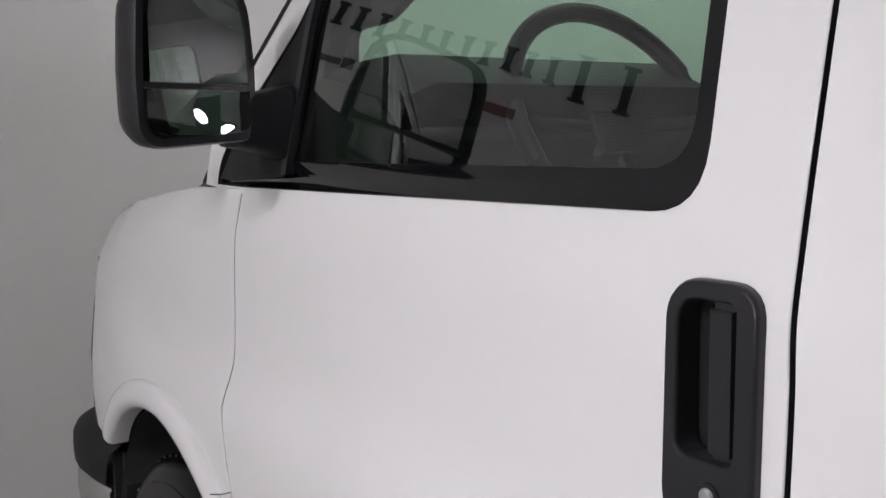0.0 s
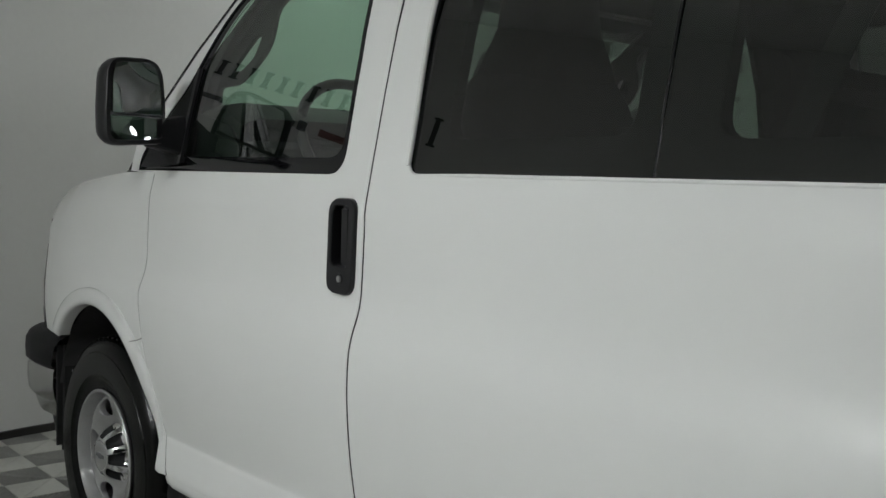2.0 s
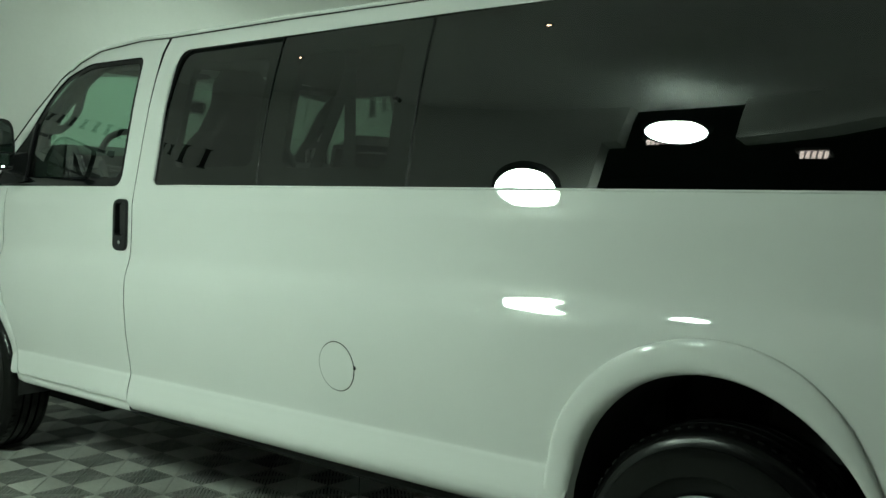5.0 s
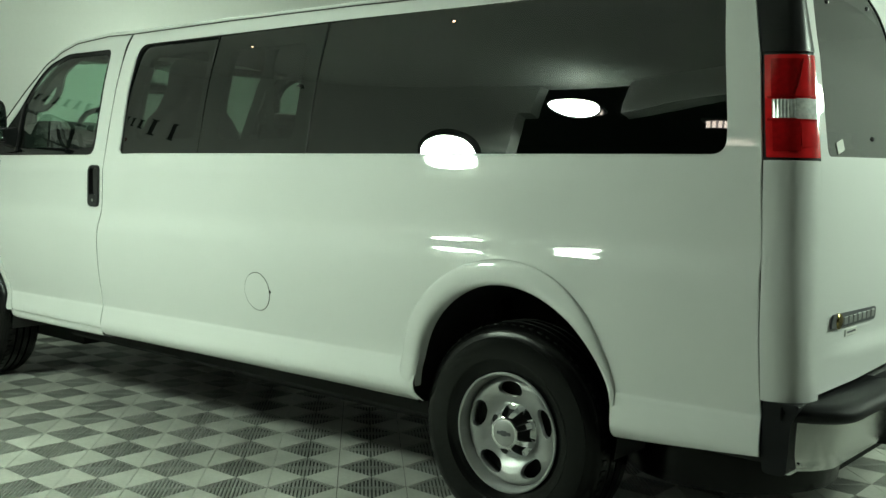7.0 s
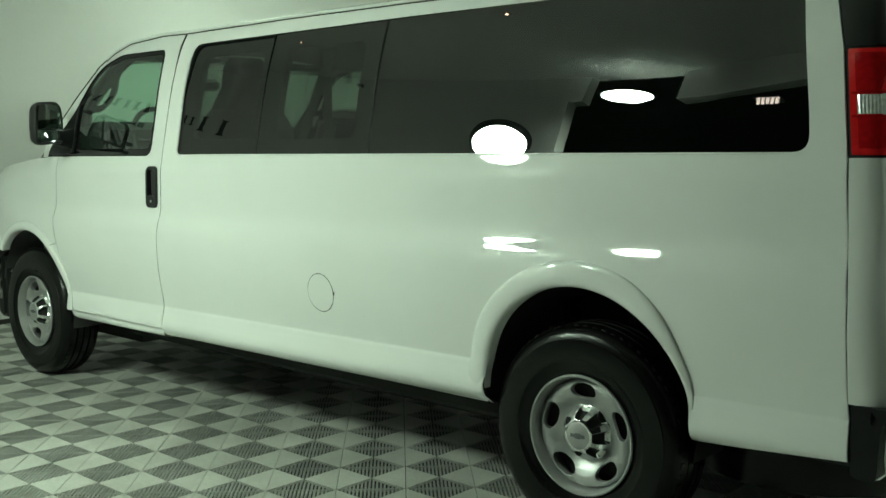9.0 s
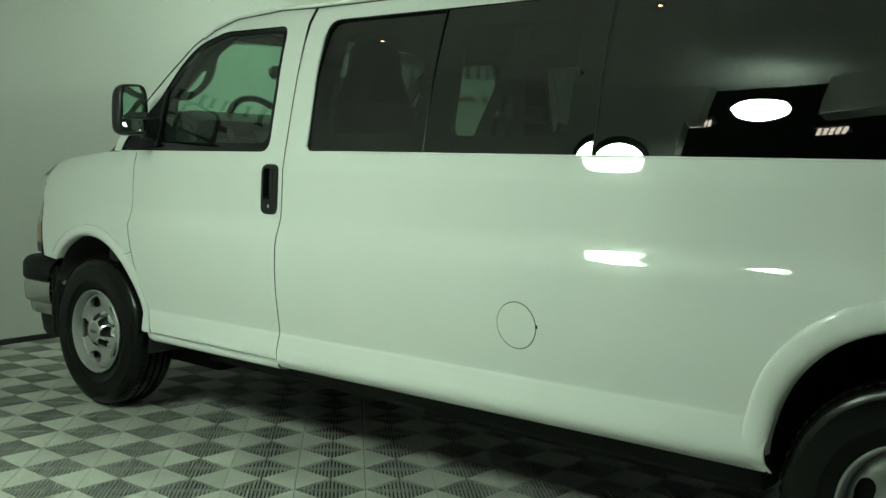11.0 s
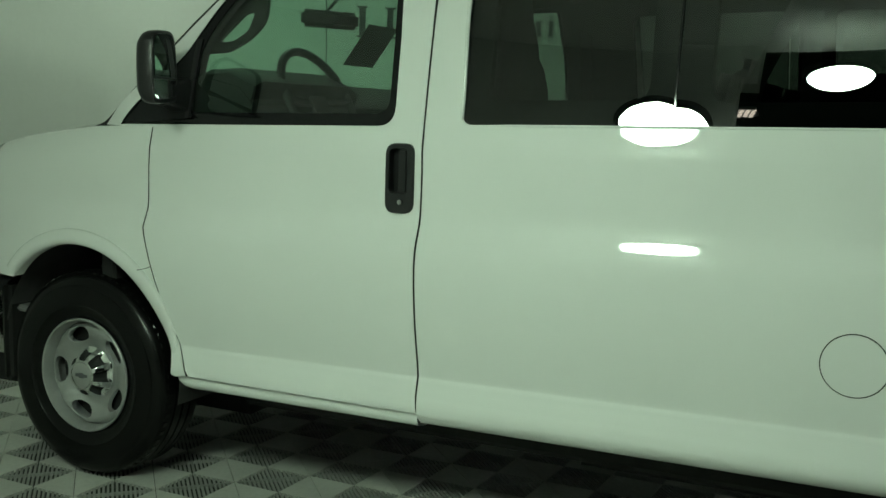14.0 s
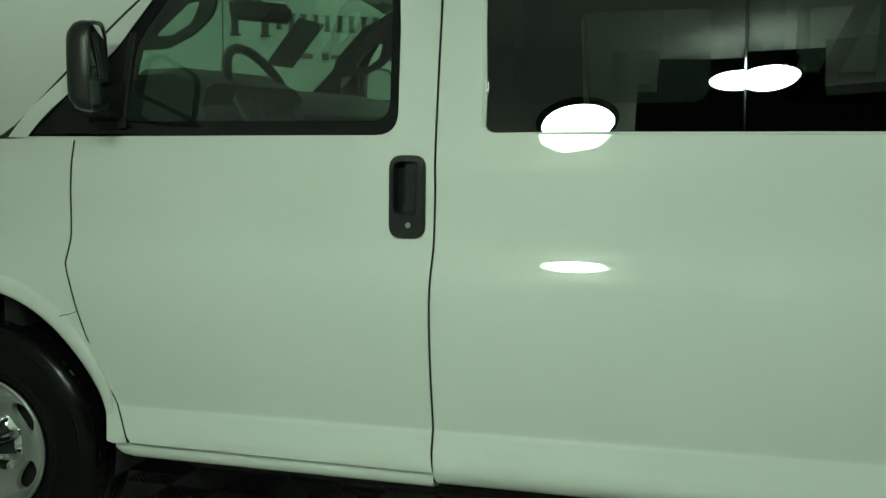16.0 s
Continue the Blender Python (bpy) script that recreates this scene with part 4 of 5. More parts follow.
def wing_mirror(sign):
    """A tall black mirror: housing, main glass, wide-angle glass below, arm and foot."""
    mirror = empty("wing_mirror")
    mirror.parent = van
    ca, sa = math.cos(0.365), math.sin(0.365)

    def at(w, d, z):
        return (0.496 + w * sa + d * ca, sign * (1.111 + w * ca - d * sa), z)

    def shape(half, z0, z1, r):
        """Wide below, round-shouldered above; w grows away from the van."""
        return rounded([(-half, z0 + 0.012), (half * 0.97, z0), (half, z0 + 0.1), (half * 0.93, z1 - 0.01), (-half * 0.86, z1), (-half, z0 + 0.12)], [r * 0.6, r, 0.1, r * 1.3, r * 1.6, 0.1], 6)

    rows = [[at(w * 1.11, d, z + 0.008 * soft((z - 1.45) / 0.1) + 0.006 * soft((1.45 - z) / 0.08)) for w, z in shape(h, z0, z1, r)] for d, h, z0, z1, r in
            ((-0.034, 0.05, 1.43, 1.55, 0.03), (-0.03, 0.078, 1.395, 1.585, 0.04), (-0.016, 0.092, 1.374, 1.601, 0.045), (0.0, 0.097, 1.367, 1.607, 0.045), (0.024, 0.098, 1.366, 1.608, 0.042), (0.030, 0.096, 1.369, 1.606, 0.04),
             (0.031, 0.086, 1.38, 1.597, 0.034), (0.02, 0.083, 1.383, 1.594, 0.032))]
    part("housing", loft(rows, True), SMOOTH_BLACK, mirror, "black mirror housing", smooth=45)

    def pane(z0, z1, bow, round_top):
        rows_ = []
        for j in range(11):
            v = j / 10
            z = z0 + (z1 - z0) * v
            half = 0.081 - (0.018 * max(0.0, v - 0.6) ** 2 / 0.16 if round_top else 0.012 * max(0.0, 0.3 - v) ** 2 / 0.09) - 0.004 * v * round_top
            rows_.append([at(half * 1.09 * (-1 + k / 5) - 0.004, 0.029 - 0.035 * (z - (z0 + z1) / 2) - bow * ((k / 5 - 1) ** 2 + (2 * v - 1) ** 2 * 0.05), z) for k in range(11)])
        bm = loft(rows_)
        bmesh.ops.solidify(bm, geom=bm.faces[:], thickness=0.003)
        return bm

    part("main_glass", pane(1.463, 1.601, 0.0005, 1), MIRROR, mirror, "flat mirror glass", smooth=80)
    part("wide_glass", pane(1.393, 1.455, 0.006, 0), MIRROR, mirror, "bowed wide-angle glass", smooth=80)
    part("divider", loft([[at(w, d, z) for d, z in ((0.02, 1.454), (0.033, 1.4555), (0.033, 1.4625), (0.02, 1.464))] for w in (-0.093, 0.0, 0.093)], True), SMOOTH_BLACK, mirror)
    part("arm", loft([[(x, sign * y, z) for x, z in rounded([(0.40 + e, z0), (0.40 + e, z1), (0.50 - e, z1), (0.50 - e, z0)], [0.015] * 4, 3)] for y, e, z0, z1 in ((0.945, 0.0, 1.35, 1.465), (0.985, 0.008, 1.365, 1.455), (1.03, 0.01, 1.375, 1.45))], True), PLASTIC, mirror, smooth=45)
    part("window_post", loft([[(0.484 + dx + dt, sign * (half_width(0.5, z) + dy), z) for dx, dy in ((0, -0.012), (0, 0.003), (0.016, 0.003), (0.016, -0.012))] for z, dt in ((1.333, 0.0), (1.45, 0.003), (1.55, 0.007), (1.60, 0.012))], True), SMOOTH_BLACK, mirror)


for sign in (-1, 1):
    wing_mirror(sign)


# ---------------------------------------------------------------- wheels
def wheel(x, sign, turn, z=0.382):
    """A steel wheel: tyre with grooved tread, five-slot disc, chrome cap with lug covers."""
    w = empty("wheel", x, sign * 0.985, z)
    w.parent = van
    s = sign

    def Y(a):
        return s * a

    R = 0.384
    prof = [(0.205, -0.215), (0.235, -0.235), (0.30, -0.243), (0.345, -0.236), (0.368, -0.222), (R, -0.195), (R, -0.165), (R - 0.008, -0.163), (R - 0.008, -0.157), (R, -0.155), (R + 0.001, -0.125), (R - 0.008, -0.123), (R - 0.008, -0.117),
            (R + 0.001, -0.115), (R, -0.085), (R - 0.008, -0.083), (R - 0.008, -0.077), (R, -0.075), (R - 0.004, -0.045), (0.372, -0.024), (0.352, -0.010), (0.335, -0.006), (0.333, -0.003), (0.30, 0.0), (0.262, -0.002), (0.258, -0.006), (0.235, -0.012), (0.217, -0.016), (0.197, -0.03)]
    tyre = part("tyre", lathe([(r, Y(a)) for r, a in prof], 72), RUBBER, w, "black tyre with grooved tread", smooth=35)
    blocks = bmesh.new()
    for k in range(64):
        a = 2 * math.pi * k / 64
        for y in (-0.05,):
            m = Matrix.Rotation(a, 4, "Y")
            rbox(-0.010, 0.010, Y(y) - 0.012, Y(y) + 0.012, R - 0.014, R - 0.001, 0.002, 1, blocks, m)
    part("tread", blocks, RUBBER, w)["kind"] = "stuff"
    rim = part("rim", lathe([(r, Y(a)) for r, a in [(0.197, -0.2), (0.197, -0.04), (0.203, -0.02), (0.2125, -0.014), (0.2135, -0.009), (0.210, -0.005), (0.205, -0.006), (0.201, -0.014), (0.196, -0.032), (0.192, -0.07)]], 64), STEEL, w, "silver steel wheel rim", smooth=40)

    def face(u, v, d):
        r = math.hypot(u, v)
        depth = float(np.interp(r, [0, 0.085, 0.1, 0.115, 0.13, 0.15, 0.168, 0.18, 0.19, 0.198], [-0.062, -0.062, -0.061, -0.054, -0.044, -0.036, -0.033, -0.036, -0.046, -0.06]))
        return Vector((u, Y(depth - d), v))

    n = 56
    disc = [(0.196 * math.cos(2 * math.pi * k / n), 0.196 * math.sin(2 * math.pi * k / n)) for k in range(n)]
    holes = []
    for k in range(5):
        a0 = radians(turn + 72 * k)
        hole = []
        for j in range(16):
            b = 2 * math.pi * j / 16
            r, t = 0.151 + 0.031 * math.sin(b), 0.054 * math.copysign(abs(math.cos(b)) ** 0.8, math.cos(b))
            hole.append((r * math.cos(a0 + t / 0.152), r * math.sin(a0 + t / 0.152)))
        holes.append(hole)
    cuts = [-0.18 + 0.03 * k for k in range(13)]
    sheet_part("disc", w, STEEL, disc, holes, face, "silver disc with five slots", us=cuts, vs=cuts, lip=0.022, edge=0.006, outward=(0, s, 0))
    part("drum", lathe([(0.0, Y(-0.09)), (0.18, Y(-0.09)), (0.19, Y(-0.1)), (0.19, Y(-0.17))], 32), DARK, w)
    CAP = -0.055
    prof = [(0.108, -0.03), (0.108, -0.014), (0.102, -0.008), (0.096, -0.004), (0.093, 0.006), (0.088, 0.02), (0.081, 0.034), (0.073, 0.046), (0.064, 0.055), (0.058, 0.059), (0.053, 0.061), (0.049, 0.0605), (0.0, 0.0605)]
    depth = [0, 0, 0, 0.004, 0.016, 0.023, 0.025, 0.022, 0.012, 0.002, 0, 0, 0]
    rows = []
    for (r, a), d in zip(prof, depth):
        ring_ = []
        a = CAP + (a if a < 0 else a * 0.9)
        for k in range(96):
            th = 2 * math.pi * k / 96
            pocket = soft((math.cos(8 * th) + 0.6) / 0.8)
            ring_.append(((r - d * pocket) * math.cos(th), Y(a), (r - d * pocket) * math.sin(th)))
        rows.append(ring_)
    bm = loft(rows, True, False)
    for f in bm.faces:
        c = f.calc_center_median()
        if 0.003 < (s * c.y - CAP) / 0.9 < 0.052 and math.cos(8 * math.atan2(c.z, c.x)) > -0.3:
            f.material_index = 1
    cap = part("hub_cap", bm, [CHROME, SEAM], w, "chrome hub cap with dark lug pockets", smooth=60)
    part("cap_disc", lathe([(0.0, Y(CAP + 0.0562)), (0.044, Y(CAP + 0.0562)), (0.047, Y(CAP + 0.0545))], 40), STEEL, w, "brushed silver centre disc")
    bow = rbox(-0.030, 0.030, Y(CAP + 0.0567) - 0.0012, Y(CAP + 0.0567) + 0.0012, -0.006, 0.006, 0.001, 1)
    rbox(-0.012, 0.012, Y(CAP + 0.0568) - 0.0012, Y(CAP + 0.0568) + 0.0012, -0.010, 0.010, 0.001, 1, bow)
    part("cap_emblem", bow, GREY_SIGN, w)
    return w


for x, turn in ((0.0, 109), (3.943, 92)):
    for sign in (-1, 1):
        wheel(x, sign, turn)

# ---------------------------------------------------------------- underside and wheel housings
for (cx, cz, a, b) in ARCHES:
    for sign in (-1, 1):
        rows = []
        for yy in (0.965, 0.8, 0.55):
            rows.append([(cx + (a + 0.005) * math.cos(radians(t)), sign * yy, cz + (b + 0.005) * math.sin(radians(t))) for t in range(-13, 194, 8)])
        bm = loft(rows)
        part("wheel_housing", bm, WELL if cx < 1 else DARK, van)
        part("housing_wall", loft([[(cx + a * math.cos(radians(t)), sign * 0.56, cz + b * math.sin(radians(t))) for t in range(-13, 194, 8)], [(cx, sign * 0.56, cz)] * 26]), DARK, van)
        part("axle_stub", lathe([(0.0, sign * 0.5), (0.06, sign * 0.5), (0.06, sign * 0.85)], 12, "y", (cx, 0, 0.375)), DARK, van)
part("underbody", rbox(0.45, 3.45, -0.9, 0.9, 0.41, 0.45, 0.02, 1), DARK, van)
part("underbody_rear", rbox(4.42, 4.86, -0.9, 0.9, 0.44, 0.52, 0.02, 1), DARK, van)
# black shapes added under the floor to block light and deepen the shade
part("rear_light_block", rbox(3.5, 4.86, -0.3, 0.9, 0.22, 0.48, 0.08, 3), DARK, van)
part("front_light_block", rbox(-0.35, 0.45, -0.55, 0.9, 0.17, 0.5, 0.06, 2), DARK, van)
part("side_light_block", rbox(0.45, 3.4, -0.62, -0.5, 0.25, 0.44, 0.02, 1), DARK, van)
part("middle_light_block", rbox(0.3, 4.0, -0.08, 0.85, 0.15, 0.5, 0.06, 2), DARK, van)
part("near_light_block", rbox(1.7, 3.3, -0.48, -0.1, 0.18, 0.45, 0.05, 2), DARK, van)
# one more added light block, a drum below the rear overhang
part("drum_light_block", lathe([(0.0, 0.27), (0.30, 0.26), (0.365, 0.28), (0.375, 0.36), (0.36, 0.46), (0.0, 0.47)], 32, "z", (4.52, -0.42, 0.0)), RUBBER, van, "black drum added under the floor to block light", smooth=40)
part("exhaust_pipe", tube([(3.0, 0.5, 0.3), (4.2, 0.55, 0.33), (4.9, 0.6, 0.34)], 0.035, 10), STEEL, van)
part("cabin_floor", rbox(0.5, 3.45, -0.93, 0.93, 0.62, 0.66, 0.005, 1), TRIM, van)
part("cabin_floor", rbox(3.45, 4.8, -0.54, 0.54, 0.62, 0.66, 0.005, 1), TRIM, van)
part("bulkhead", rbox(0.05, 0.12, -0.93, 0.93, 0.5, 1.29, 0.01, 1), DARK, van)

# ---------------------------------------------------------------- cabin
dash = [(0.10, 1.30), (0.2, 1.40), (0.34, 1.47), (0.5, 1.475), (0.66, 1.44), (0.72, 1.38), (0.70, 1.2), (0.62, 0.95), (0.1, 0.95)]
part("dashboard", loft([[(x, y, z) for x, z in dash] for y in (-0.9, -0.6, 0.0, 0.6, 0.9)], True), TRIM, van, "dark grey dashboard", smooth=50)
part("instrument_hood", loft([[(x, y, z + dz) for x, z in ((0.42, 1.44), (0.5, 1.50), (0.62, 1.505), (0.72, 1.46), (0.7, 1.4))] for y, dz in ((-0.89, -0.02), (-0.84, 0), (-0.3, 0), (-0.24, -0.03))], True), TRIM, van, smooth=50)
steer = empty("steering_wheel", 0.715, -0.495, 1.405)
steer.rotation_euler = (0, radians(-28), 0)
steer.parent = van
part("wheel_rim", tube([(0.0, 0.2 * math.sin(2 * math.pi * k / 40), 0.2 * math.cos(2 * math.pi * k / 40)) for k in range(41)], 0.016, 10), SMOOTH_BLACK, steer)
part("wheel_hub", rbox(-0.04, 0.0, -0.07, 0.07, -0.07, 0.06, 0.025, 3), TRIM, steer)
for a in (90, 270, 180):
    part("spoke", tube([(-0.02, 0.05 * math.sin(radians(a)), 0.05 * math.cos(radians(a))), (0, 0.19 * math.sin(radians(a)), 0.19 * math.cos(radians(a)))], 0.013, 8), TRIM, steer)
part("steering_column", tube([(0.43, -0.495, 1.22), (0.70, -0.495, 1.39)], 0.045, 10), TRIM, van)
room_mirror = part("interior_mirror", rbox(-0.018, 0.018, -0.13, 0.13, -0.035, 0.035, 0.016, 3), SMOOTH_BLACK, van, "black interior mirror")
room_mirror.location, room_mirror.rotation_euler = (0.52, -0.13, 1.735), (0, 0, radians(-28))
part("mirror_stem", tube([(0.50, -0.13, 1.765), (0.55, -0.1, 1.83), (0.60, -0.1, 1.86)], 0.007, 6), SMOOTH_BLACK, van)
for sign in (-1, 1):
    part("sun_visor", rbox(0.68, 0.92, sign * 0.45 - 0.22, sign * 0.45 + 0.22, 1.845, 1.865, 0.008, 2), LINER, van)
sheet_rows = []
for k in range(5):
    x, z = 0.372 + 0.168 * k / 4, 1.575 + 0.165 * k / 4
    sheet_rows.append([(x + (0.004 - 0.028 * (1 - (y / 0.9) ** 2)) + 0.028, y - 0.06 * k / 4, z) for y in (0.19, 0.27, 0.35, 0.43)])
bm = loft(sheet_rows)
bmesh.ops.solidify(bm, geom=bm.faces[:], thickness=0.002)
part("price_sheet", bm, SEAM, van, "dark paper price sheet behind the windscreen")
part("aerial", tube([(-0.16, 0.87, 1.24), (-0.16, 0.87, 1.95)], 0.003, 6), SMOOTH_BLACK, van, "thin whip aerial")


def seat(x, y, width, high=True, tall=True):
    """A cloth seat: a high-backed single one, or a bench with leaning backs."""
    s = empty("seat", x, y, 0.66)
    s.parent = van
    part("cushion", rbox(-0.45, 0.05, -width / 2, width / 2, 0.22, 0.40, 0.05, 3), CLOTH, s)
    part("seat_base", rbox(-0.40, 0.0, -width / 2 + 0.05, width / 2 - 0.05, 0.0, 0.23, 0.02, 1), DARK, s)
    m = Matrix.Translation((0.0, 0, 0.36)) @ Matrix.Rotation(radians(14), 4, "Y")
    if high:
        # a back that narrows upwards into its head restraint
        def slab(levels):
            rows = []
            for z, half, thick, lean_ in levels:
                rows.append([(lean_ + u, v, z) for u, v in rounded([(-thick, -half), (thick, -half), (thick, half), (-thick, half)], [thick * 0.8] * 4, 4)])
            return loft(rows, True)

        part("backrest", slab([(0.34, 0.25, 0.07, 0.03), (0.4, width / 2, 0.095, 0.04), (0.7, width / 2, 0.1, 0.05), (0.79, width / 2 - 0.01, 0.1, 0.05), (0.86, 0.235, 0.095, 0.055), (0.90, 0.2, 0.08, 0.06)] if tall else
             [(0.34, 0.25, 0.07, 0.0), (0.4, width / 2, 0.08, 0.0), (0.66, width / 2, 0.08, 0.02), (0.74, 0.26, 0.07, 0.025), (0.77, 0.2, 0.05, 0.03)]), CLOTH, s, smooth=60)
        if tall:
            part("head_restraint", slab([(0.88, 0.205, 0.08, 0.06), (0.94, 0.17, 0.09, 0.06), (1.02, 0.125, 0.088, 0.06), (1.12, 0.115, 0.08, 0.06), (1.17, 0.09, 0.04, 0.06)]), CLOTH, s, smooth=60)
        return s
    count = round(width / 0.46)
    for k in range(count):
        mid, half = (k - (count - 1) / 2) * width / count, width / count / 2 - 0.03
        part("backrest", rbox(-0.06, 0.07, mid - half, mid + half, 0.0, 0.53 if k == 0 else 0.47, 0.055, 3, None, m), CLOTH, s)
    return s


seat(1.355, -0.445, 0.58)
seat(1.2, 0.45, 0.56, True, False)
for x in (2.14, 2.9, 3.66):
    seat(x, -0.08, 1.25, False)
seat(4.38, 0.0, 1.6, False)
for (x0, y0, z0), (x1, y1, z1), w in (((2.47, -0.80, 1.80), (2.25, -0.82, 1.34), 0.05), ((2.45, -0.81, 1.80), (2.445, -0.80, 1.2), 0.045), ((1.24, 0.83, 1.80), (1.30, 0.74, 1.1), 0.05)):
    strap = loft([[(x0, y0, z0), (x0 + w, y0 + 0.01, z0)], [((x0 + x1) / 2, (y0 + y1) / 2, (z0 + z1) / 2), ((x0 + x1) / 2 + w, (y0 + y1) / 2 + 0.01, (z0 + z1) / 2)], [(x1, y1, z1), (x1 + w, y1 + 0.01, z1)]])
    bmesh.ops.solidify(strap, geom=strap.faces[:], thickness=0.002)
    part("seat_belt", strap, TRIM, van)
p = side_place(-1, -0.004)(2.79, 1.624, 0)
part("window_latch", lathe([(0.0, -0.012), (0.006, -0.011), (0.008, 0.0), (0.008, 0.004)], 12, "y", (p.x, p.y, p.z)), SMOOTH_BLACK, van)

# ---------------------------------------------------------------- the round photo booth
CX, CY, RAD, TALL = 1.95, -0.05, 3.80, 3.16


def ring_point(deg, r, z):
    return (CX + r * math.cos(radians(deg)), CY + r * math.sin(radians(deg)), z)


def curved_wall(a0, a1, z0, z1, r=RAD, thick=0.12, n=None):
    n = n or max(2, round(abs(a1 - a0) / 3))
    angles = [a0 + (a1 - a0) * k / n for k in range(n + 1)]
    rows = [[ring_point(a, r, z0), ring_point(a, r, z1), ring_point(a, r + thick, z1), ring_point(a, r + thick, z0)] for a in angles]
    return loft(rows, True)


# opening on the camera's side, a higher one beside it
OPEN0, NOTCH, OPEN1 = 264.4, 277.8, 395.0
tagged(mesh_object("wall_round", curved_wall(OPEN1 - 360, OPEN0, 0, TALL), WALL, None, 40), "smooth curved grey-white booth wall", "wall", kind="structure")
tagged(mesh_object("wall_header", curved_wall(NOTCH, OPEN1, 2.81, TALL), WALL, None, 40), "grey-white header above the booth opening", "wall", kind="structure")
tagged(mesh_object("wall_return", curved_wall(OPEN0, 266.0, 2.84, TALL), WALL, None, 40), "grey-white wall edge beside the notch", "wall", kind="structure")
tagged(mesh_object("baseboard", curved_wall(OPEN1 - 360, OPEN0, 0, 0.036, RAD - 0.02, 0.018), BASE, None, 40), "low black baseboard along the curved wall", "baseboard", kind="structure")
bm = loft([[ring_point(3 * k, RAD + 0.13, z) for k in range(120)] for z in (TALL + 0.002, TALL + 0.06)], True)
tagged(mesh_object("ceiling", bm, CEILING, None, 0), "white painted booth ceiling", "ceiling", kind="structure")
# dark workshop round the booth
bm = bmesh.new()
for x0, x1, y0, y1, z0, z1 in ((-9, 14, -13.1, -13, -0.02, 6.4), (-9.1, -9, -13, 9, -0.02, 6.4), (14, 14.1, -13, 9, -0.02, 6.4)):
    rbox(x0, x1, y0, y1, z0, z1, 0, 1, bm)
tagged(mesh_object("wall_workshop", bm, GARAGE, None, 0), "dark workshop walls beyond the booth", "wall", kind="structure")
tagged(mesh_object("wall_side", rbox(-9, 14, 5.6, 5.7, -0.02, 6.4, 0, 1), WALL, None, 0), "plain grey-white workshop wall", "wall", kind="structure")
tagged(mesh_object("ceiling_workshop", rbox(-9, 14, -13, 9, 6.4, 6.5, 0, 1), GARAGE, None, 0), "dark workshop ceiling", "ceiling", kind="structure")


def lamp_or_fill(x, y, z, r, tilt=0.0, heading=0.0, glow=GLOW, backed=False, vent=0.0):
    """A flat round lamp tipped towards the van, or a level added fill disc; both have a thin dark rim."""
    lamp = empty("lamp_or_fill", x, y, z)
    lamp.rotation_euler = (radians(tilt), 0, radians(heading))
    tagged(lamp, "round white studio lamp or added fill disc with a dark rim", "lamp", "studio lamps")
    part("diffuser", lathe([(0.0, -0.002), (r, 0.0), (r, 0.01), (0.0, 0.012)], 48, "z"), glow, lamp, "glowing white diffuser")
    part("rim", lathe([(r + 0.001, -0.006), (r + 0.016, -0.004), (r + 0.02, 0.02), (r + 0.001, 0.02)], 48, "z"), SMOOTH_BLACK, lamp)
    if backed:
        part("back_cover", lathe([(r + 0.018, 0.012), (r + 0.03, 0.03), (r * 0.75, 0.06), (r * vent, 0.065)], 48, "z"), SMOOTH_BLACK, lamp)
    return lamp


lamp_or_fill(1.316, -3.55, 2.415, 0.195, 24, -40, GLOW, True)
lamp_or_fill(2.163, -3.68, 2.805, 0.176, 6, -90, GLOW, True, 0.3)
lamp_or_fill(6.95, 0.75, 2.75, 0.21, 45, 98)
lamp_or_fill(6.545, 3.3, 2.28, 0.16, 70, 158.6)
# three unseen fill discs, added to brighten the far walls and ceiling
for deg in (75, 115, 160):
    p = ring_point(deg, 2.9, 2.8)
    lamp_or_fill(p[0], p[1], p[2], 0.24, glow=GLOW_FILL)


def ceiling_spot(x, y):
    """A small warm spot set into the booth ceiling."""
    spot = empty("ceiling_spot", x, y, TALL)
    tagged(spot, "small warm spotlight with a steel ring in the ceiling", "lamp", "ceiling spots")
    part("ring", lathe([(0.014, 0.0), (0.014, -0.012), (0.024, -0.012), (0.03, -0.004), (0.03, 0.0)], 24, "z"), STEEL, spot)
    part("bulb", lathe([(0.0, -0.016), (0.009, -0.013), (0.0125, -0.006), (0.0125, 0.0)], 16, "z"), GLOW_WARM, spot, "small warm bulb")


for x in (0.1, 2.04):
    ceiling_spot(x, -2.08)


def strip_light(x, y, z, length, width):
    lamp = empty("strip_light", x, y, z)
    tagged(lamp, "pale strip light under the workshop ceiling", "lamp", "workshop lights")
    for k in range(5):
        x0 = -length / 2 + length * (k + 0.5) / 5
        lean_ = Matrix(((1, 0.45, 0, x0), (0, 1, 0, 0), (0, 0, 1, 0), (0, 0, 0, 1)))
        part("glowing_tube", rbox(-length * 0.065, length * 0.065, -width / 2, width / 2, -0.02, 0.0, 0.003, 1, None, lean_), GLOW_DIM, lamp)
    part("reflector", rbox(-length / 2 - 0.02, length / 2 + 0.02, -width / 2 - 0.02, width / 2 + 0.02, 0.002, 0.04, 0.005, 1), STEEL, lamp)


strip_light(0.03, -7.0, 4.29, 0.25, 0.11)
strip_light(-0.2, -11.2, 5.95, 0.42, 0.2)


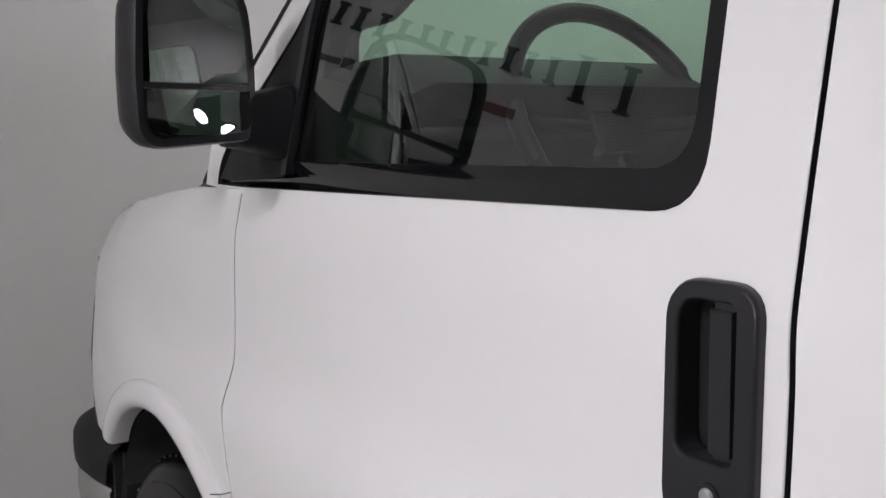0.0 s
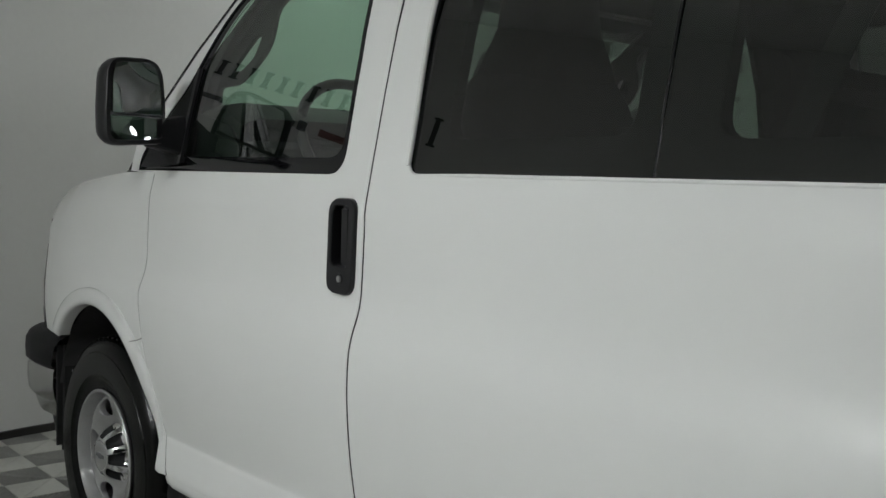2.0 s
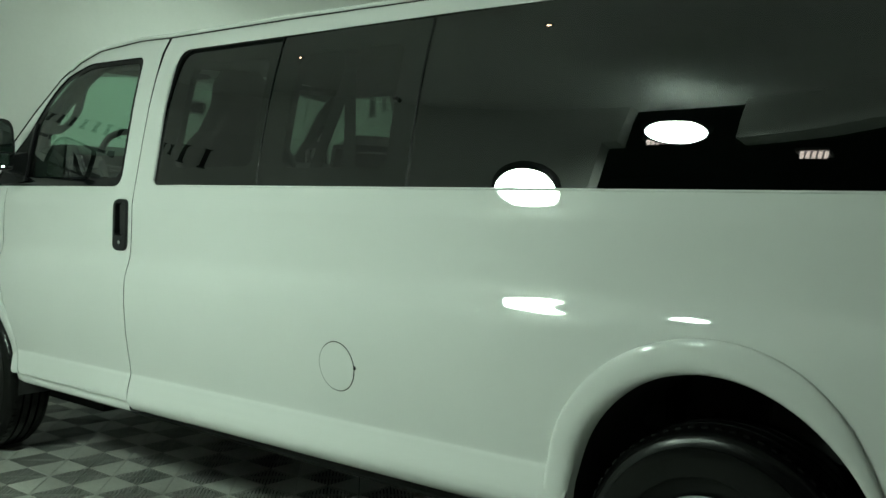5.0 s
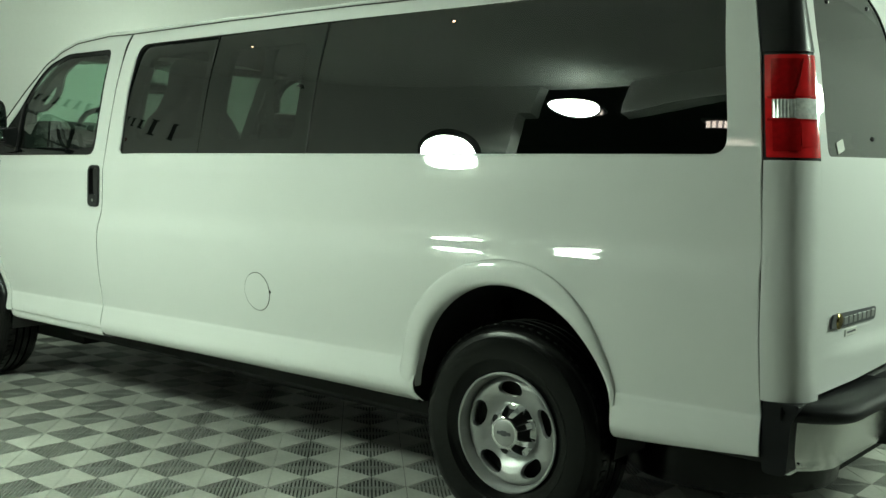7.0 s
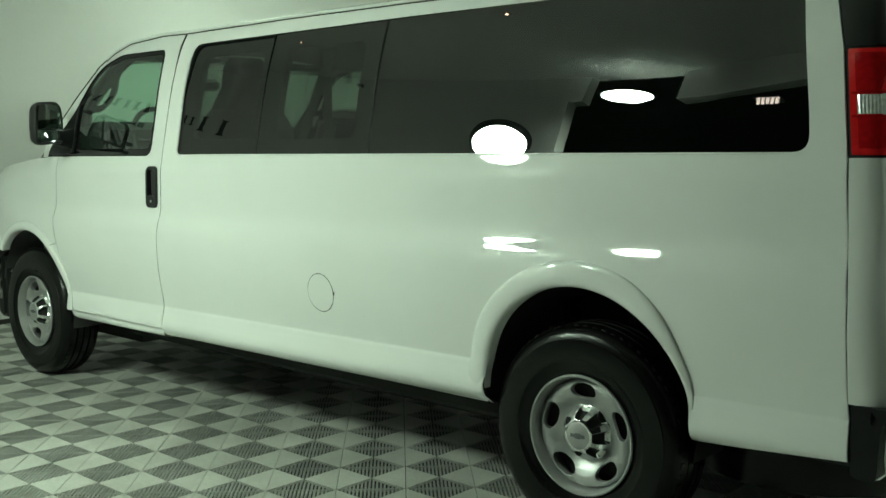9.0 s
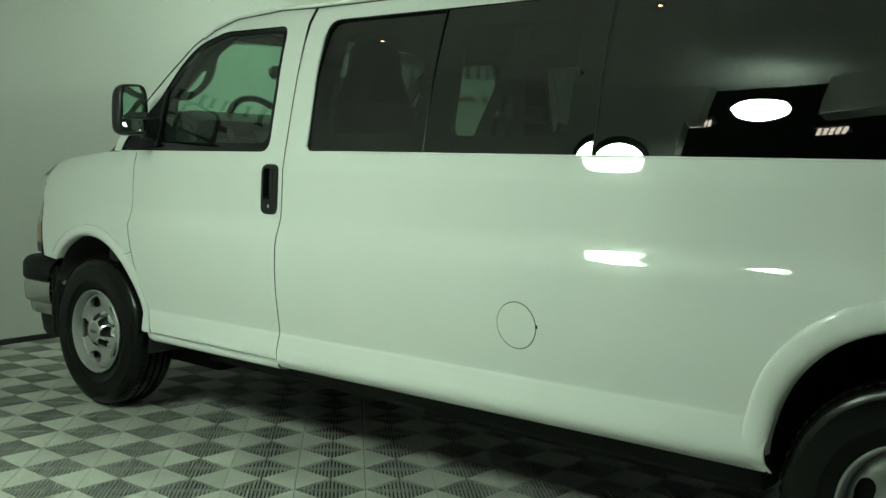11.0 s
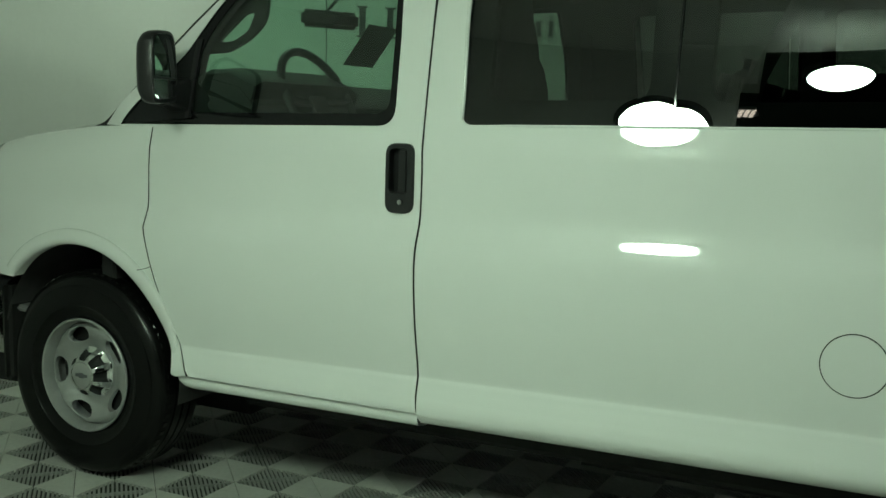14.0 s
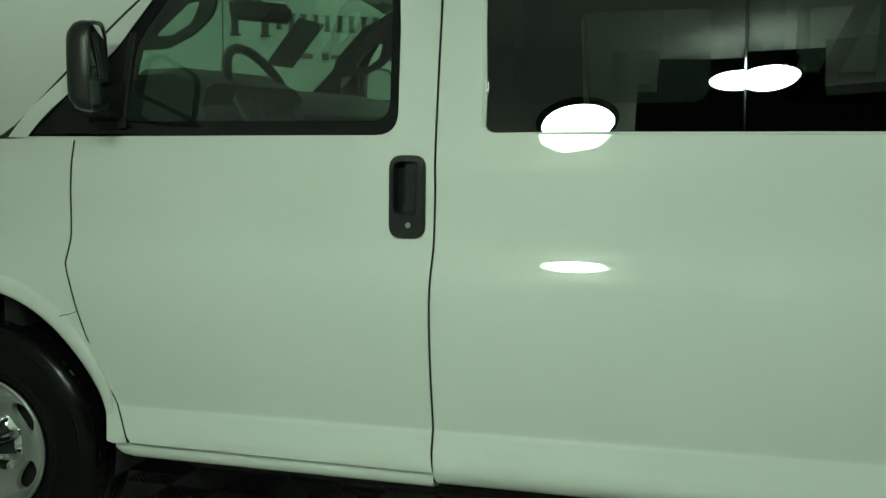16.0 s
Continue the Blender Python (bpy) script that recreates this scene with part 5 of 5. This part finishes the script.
def wall_sign(deg, z, tall, step, marks=True, up=0.21):
    """A dealer's name as plain upright bars on the curved wall, a row of small maker's marks below."""
    sign_ = empty("wall_sign")
    tagged(sign_, "black bar lettering with small maker marks on the curved wall", "sign", "wall signs")

    def block(deg0, width, z0, z1, mat_, name):
        n = 3
        half = math.degrees(width / 2 / RAD)
        rows = [[ring_point(deg0 - half + 2 * half * k / n, RAD - 0.012, z0), ring_point(deg0 - half + 2 * half * k / n, RAD - 0.012, z1), ring_point(deg0 - half + 2 * half * k / n, RAD - 0.001, z1), ring_point(deg0 - half + 2 * half * k / n, RAD - 0.001, z0)] for k in range(n + 1)]
        part(name, loft(rows, True), mat_, sign_)

    at = deg
    for k in range(8):
        h, w, lift = (up, up * 0.95 if up < 0.25 else 0.2, 0.0) if k == 0 else (tall, 0.085, (up - tall) / 2)
        d = math.degrees(w / 2 / RAD)
        for e in (d, -d):
            block(at + e, up * 0.2 if k == 0 else 0.026, z + lift, z + lift + h, LETTER, "letter_bar")
            block(at + e, up * 0.36 if k == 0 else 0.045, z + lift, z + lift + 0.012, LETTER, "letter_foot")
            block(at + e, up * 0.36 if k == 0 else 0.045, z + lift + h - 0.012, z + lift + h, LETTER, "letter_foot")
        at -= step * (1.45 if k == 0 else 1.0)
    if marks:
        for along, drop, mat_, w, h in ((5.2, 0.125, RED_SIGN, 0.14, 0.034), (7.6, 0.13, GREY_SIGN, 0.045, 0.045), (9.3, 0.122, GREY_SIGN, 0.15, 0.026), (8.6, 0.30, GREY_SIGN, 0.11, 0.03), (13.6, 0.13, GREY_SIGN, 0.045, 0.045), (15.3, 0.122, GREY_SIGN, 0.17, 0.026)):
            block(deg - along, w, z - drop, z - drop + h, mat_, "maker_mark")
    return sign_


wall_sign(178.8, 0.90, 0.16, 2.45, True, 0.27)
wall_sign(137.4, 1.895, 0.105, 2.45)
wall_sign(222.3, 2.17, 0.105, 2.45, True, 0.175)

# ---------------------------------------------------------------- floor of two-colour snap tiles
PITCH = 0.2805
TILE_AT = Vector((1.912, -1.366, 0))
U, V2 = Vector((math.cos(radians(44.7)), math.sin(radians(44.7)), 0)), Vector((-math.sin(radians(44.7)), math.cos(radians(44.7)), 0))
floor = rbox(-9, 14, -13, 9, -0.06, -0.011, 0, 1)
floor_ob = tagged(mesh_object("floor", floor, TILE_GAP, None, 0), "floor of interlocking grey and dark ribbed tiles", "floor", kind="structure")


def tile_mesh():
    """One snap tile: two plain light triangles and two dark triangles of ribs, lying on a thin grid."""
    verts, faces, mats = [], [], []

    def prism(pts, z1, z0, m):
        k = len(verts)
        n = len(pts)
        verts.extend([(p[0], p[1], z1) for p in pts] + [(p[0], p[1], z0) for p in pts])
        faces.append(tuple(range(k, k + n)))
        mats.append(m)
        for j in range(n):
            faces.append((k + j, k + n + j, k + n + (j + 1) % n, k + (j + 1) % n))
            mats.append(m)

    h, g = PITCH / 2, 0.0015
    for s in (1, -1):
        prism([(s * (h - g), s * -(h - 2 * g)), (s * (h - g), s * (h - 2 * g)), (s * g, 0)], 0.0, -0.01, 0)
        n = 18
        for k in range(n):
            u = -h + PITCH * (k + 0.5) / n
            w = 0.0041
            reach = h - g * 1.5
            a, b = abs(u - w) + g, abs(u + w) + g
            if max(a, b) < reach:
                pts = [(u - w, s * a), (u + w, s * b), (u + w, s * reach), (u - w, s * reach)]
                prism(pts if s > 0 else pts[::-1], -0.0008, -0.01, 1)
        prism([(s * (-h + 0.012), s * (h - 0.0065)), (s * (h - 0.012), s * (h - 0.0065)), (s * (h - 0.012), s * (h - 0.0015)), (s * (-h + 0.012), s * (h - 0.0015))], -0.0004, -0.01, 1)
    me = bpy.data.meshes.new("tile")
    me.from_pydata(verts, [], faces)
    for m in (TILE_LIGHT, TILE_DARK):
        me.materials.append(m)
    me.polygons.foreach_set("material_index", mats)
    me.update()
    return me, verts, faces, mats


TILE, t_verts, t_faces, t_mats = tile_mesh()
spots = []
for a in range(-46, 46):
    for b in range(-46, 46):
        c = TILE_AT + U * PITCH * (a + 0.5) + V2 * PITCH * (b + 0.5)
        if math.hypot(c.x - CX, c.y - CY) < RAD + 0.1 or (-0.5 < c.x < 9.5 and -7.0 < c.y < -2) or (4 < c.x < 9.5 and -2.5 < c.y < 3.5):
            spots.append(c)
spots.sort(key=lambda c: max(0.0, abs(c.x - 1.4) - 2.6) + max(0.0, abs(c.y + 1.35) - 0.9))
turn = Matrix.Rotation(radians(44.7), 4, "Z")
for c in spots[:300]:
    ob = new("tile", TILE)
    ob.parent = floor_ob
    ob.matrix_basis = Matrix.Translation(c) @ turn
n0 = len(t_verts)
allv, allf, allm = [], [], []
tv = np.array([tuple(turn @ Vector(v)) for v in t_verts])
for k, c in enumerate(spots[300:]):
    allv.append(tv + np.array(c))
    allf.extend([tuple(i + k * n0 for i in f) for f in t_faces])
    allm.extend(t_mats)
me = bpy.data.meshes.new("tiles_beyond")
me.from_pydata(np.concatenate(allv).tolist(), [], allf)
me.materials.append(TILE_LIGHT), me.materials.append(TILE_DARK)
me.polygons.foreach_set("material_index", allm)
me.update()
beyond = new("tiles_beyond", me)
beyond.parent = floor_ob
beyond["kind"] = "stuff"
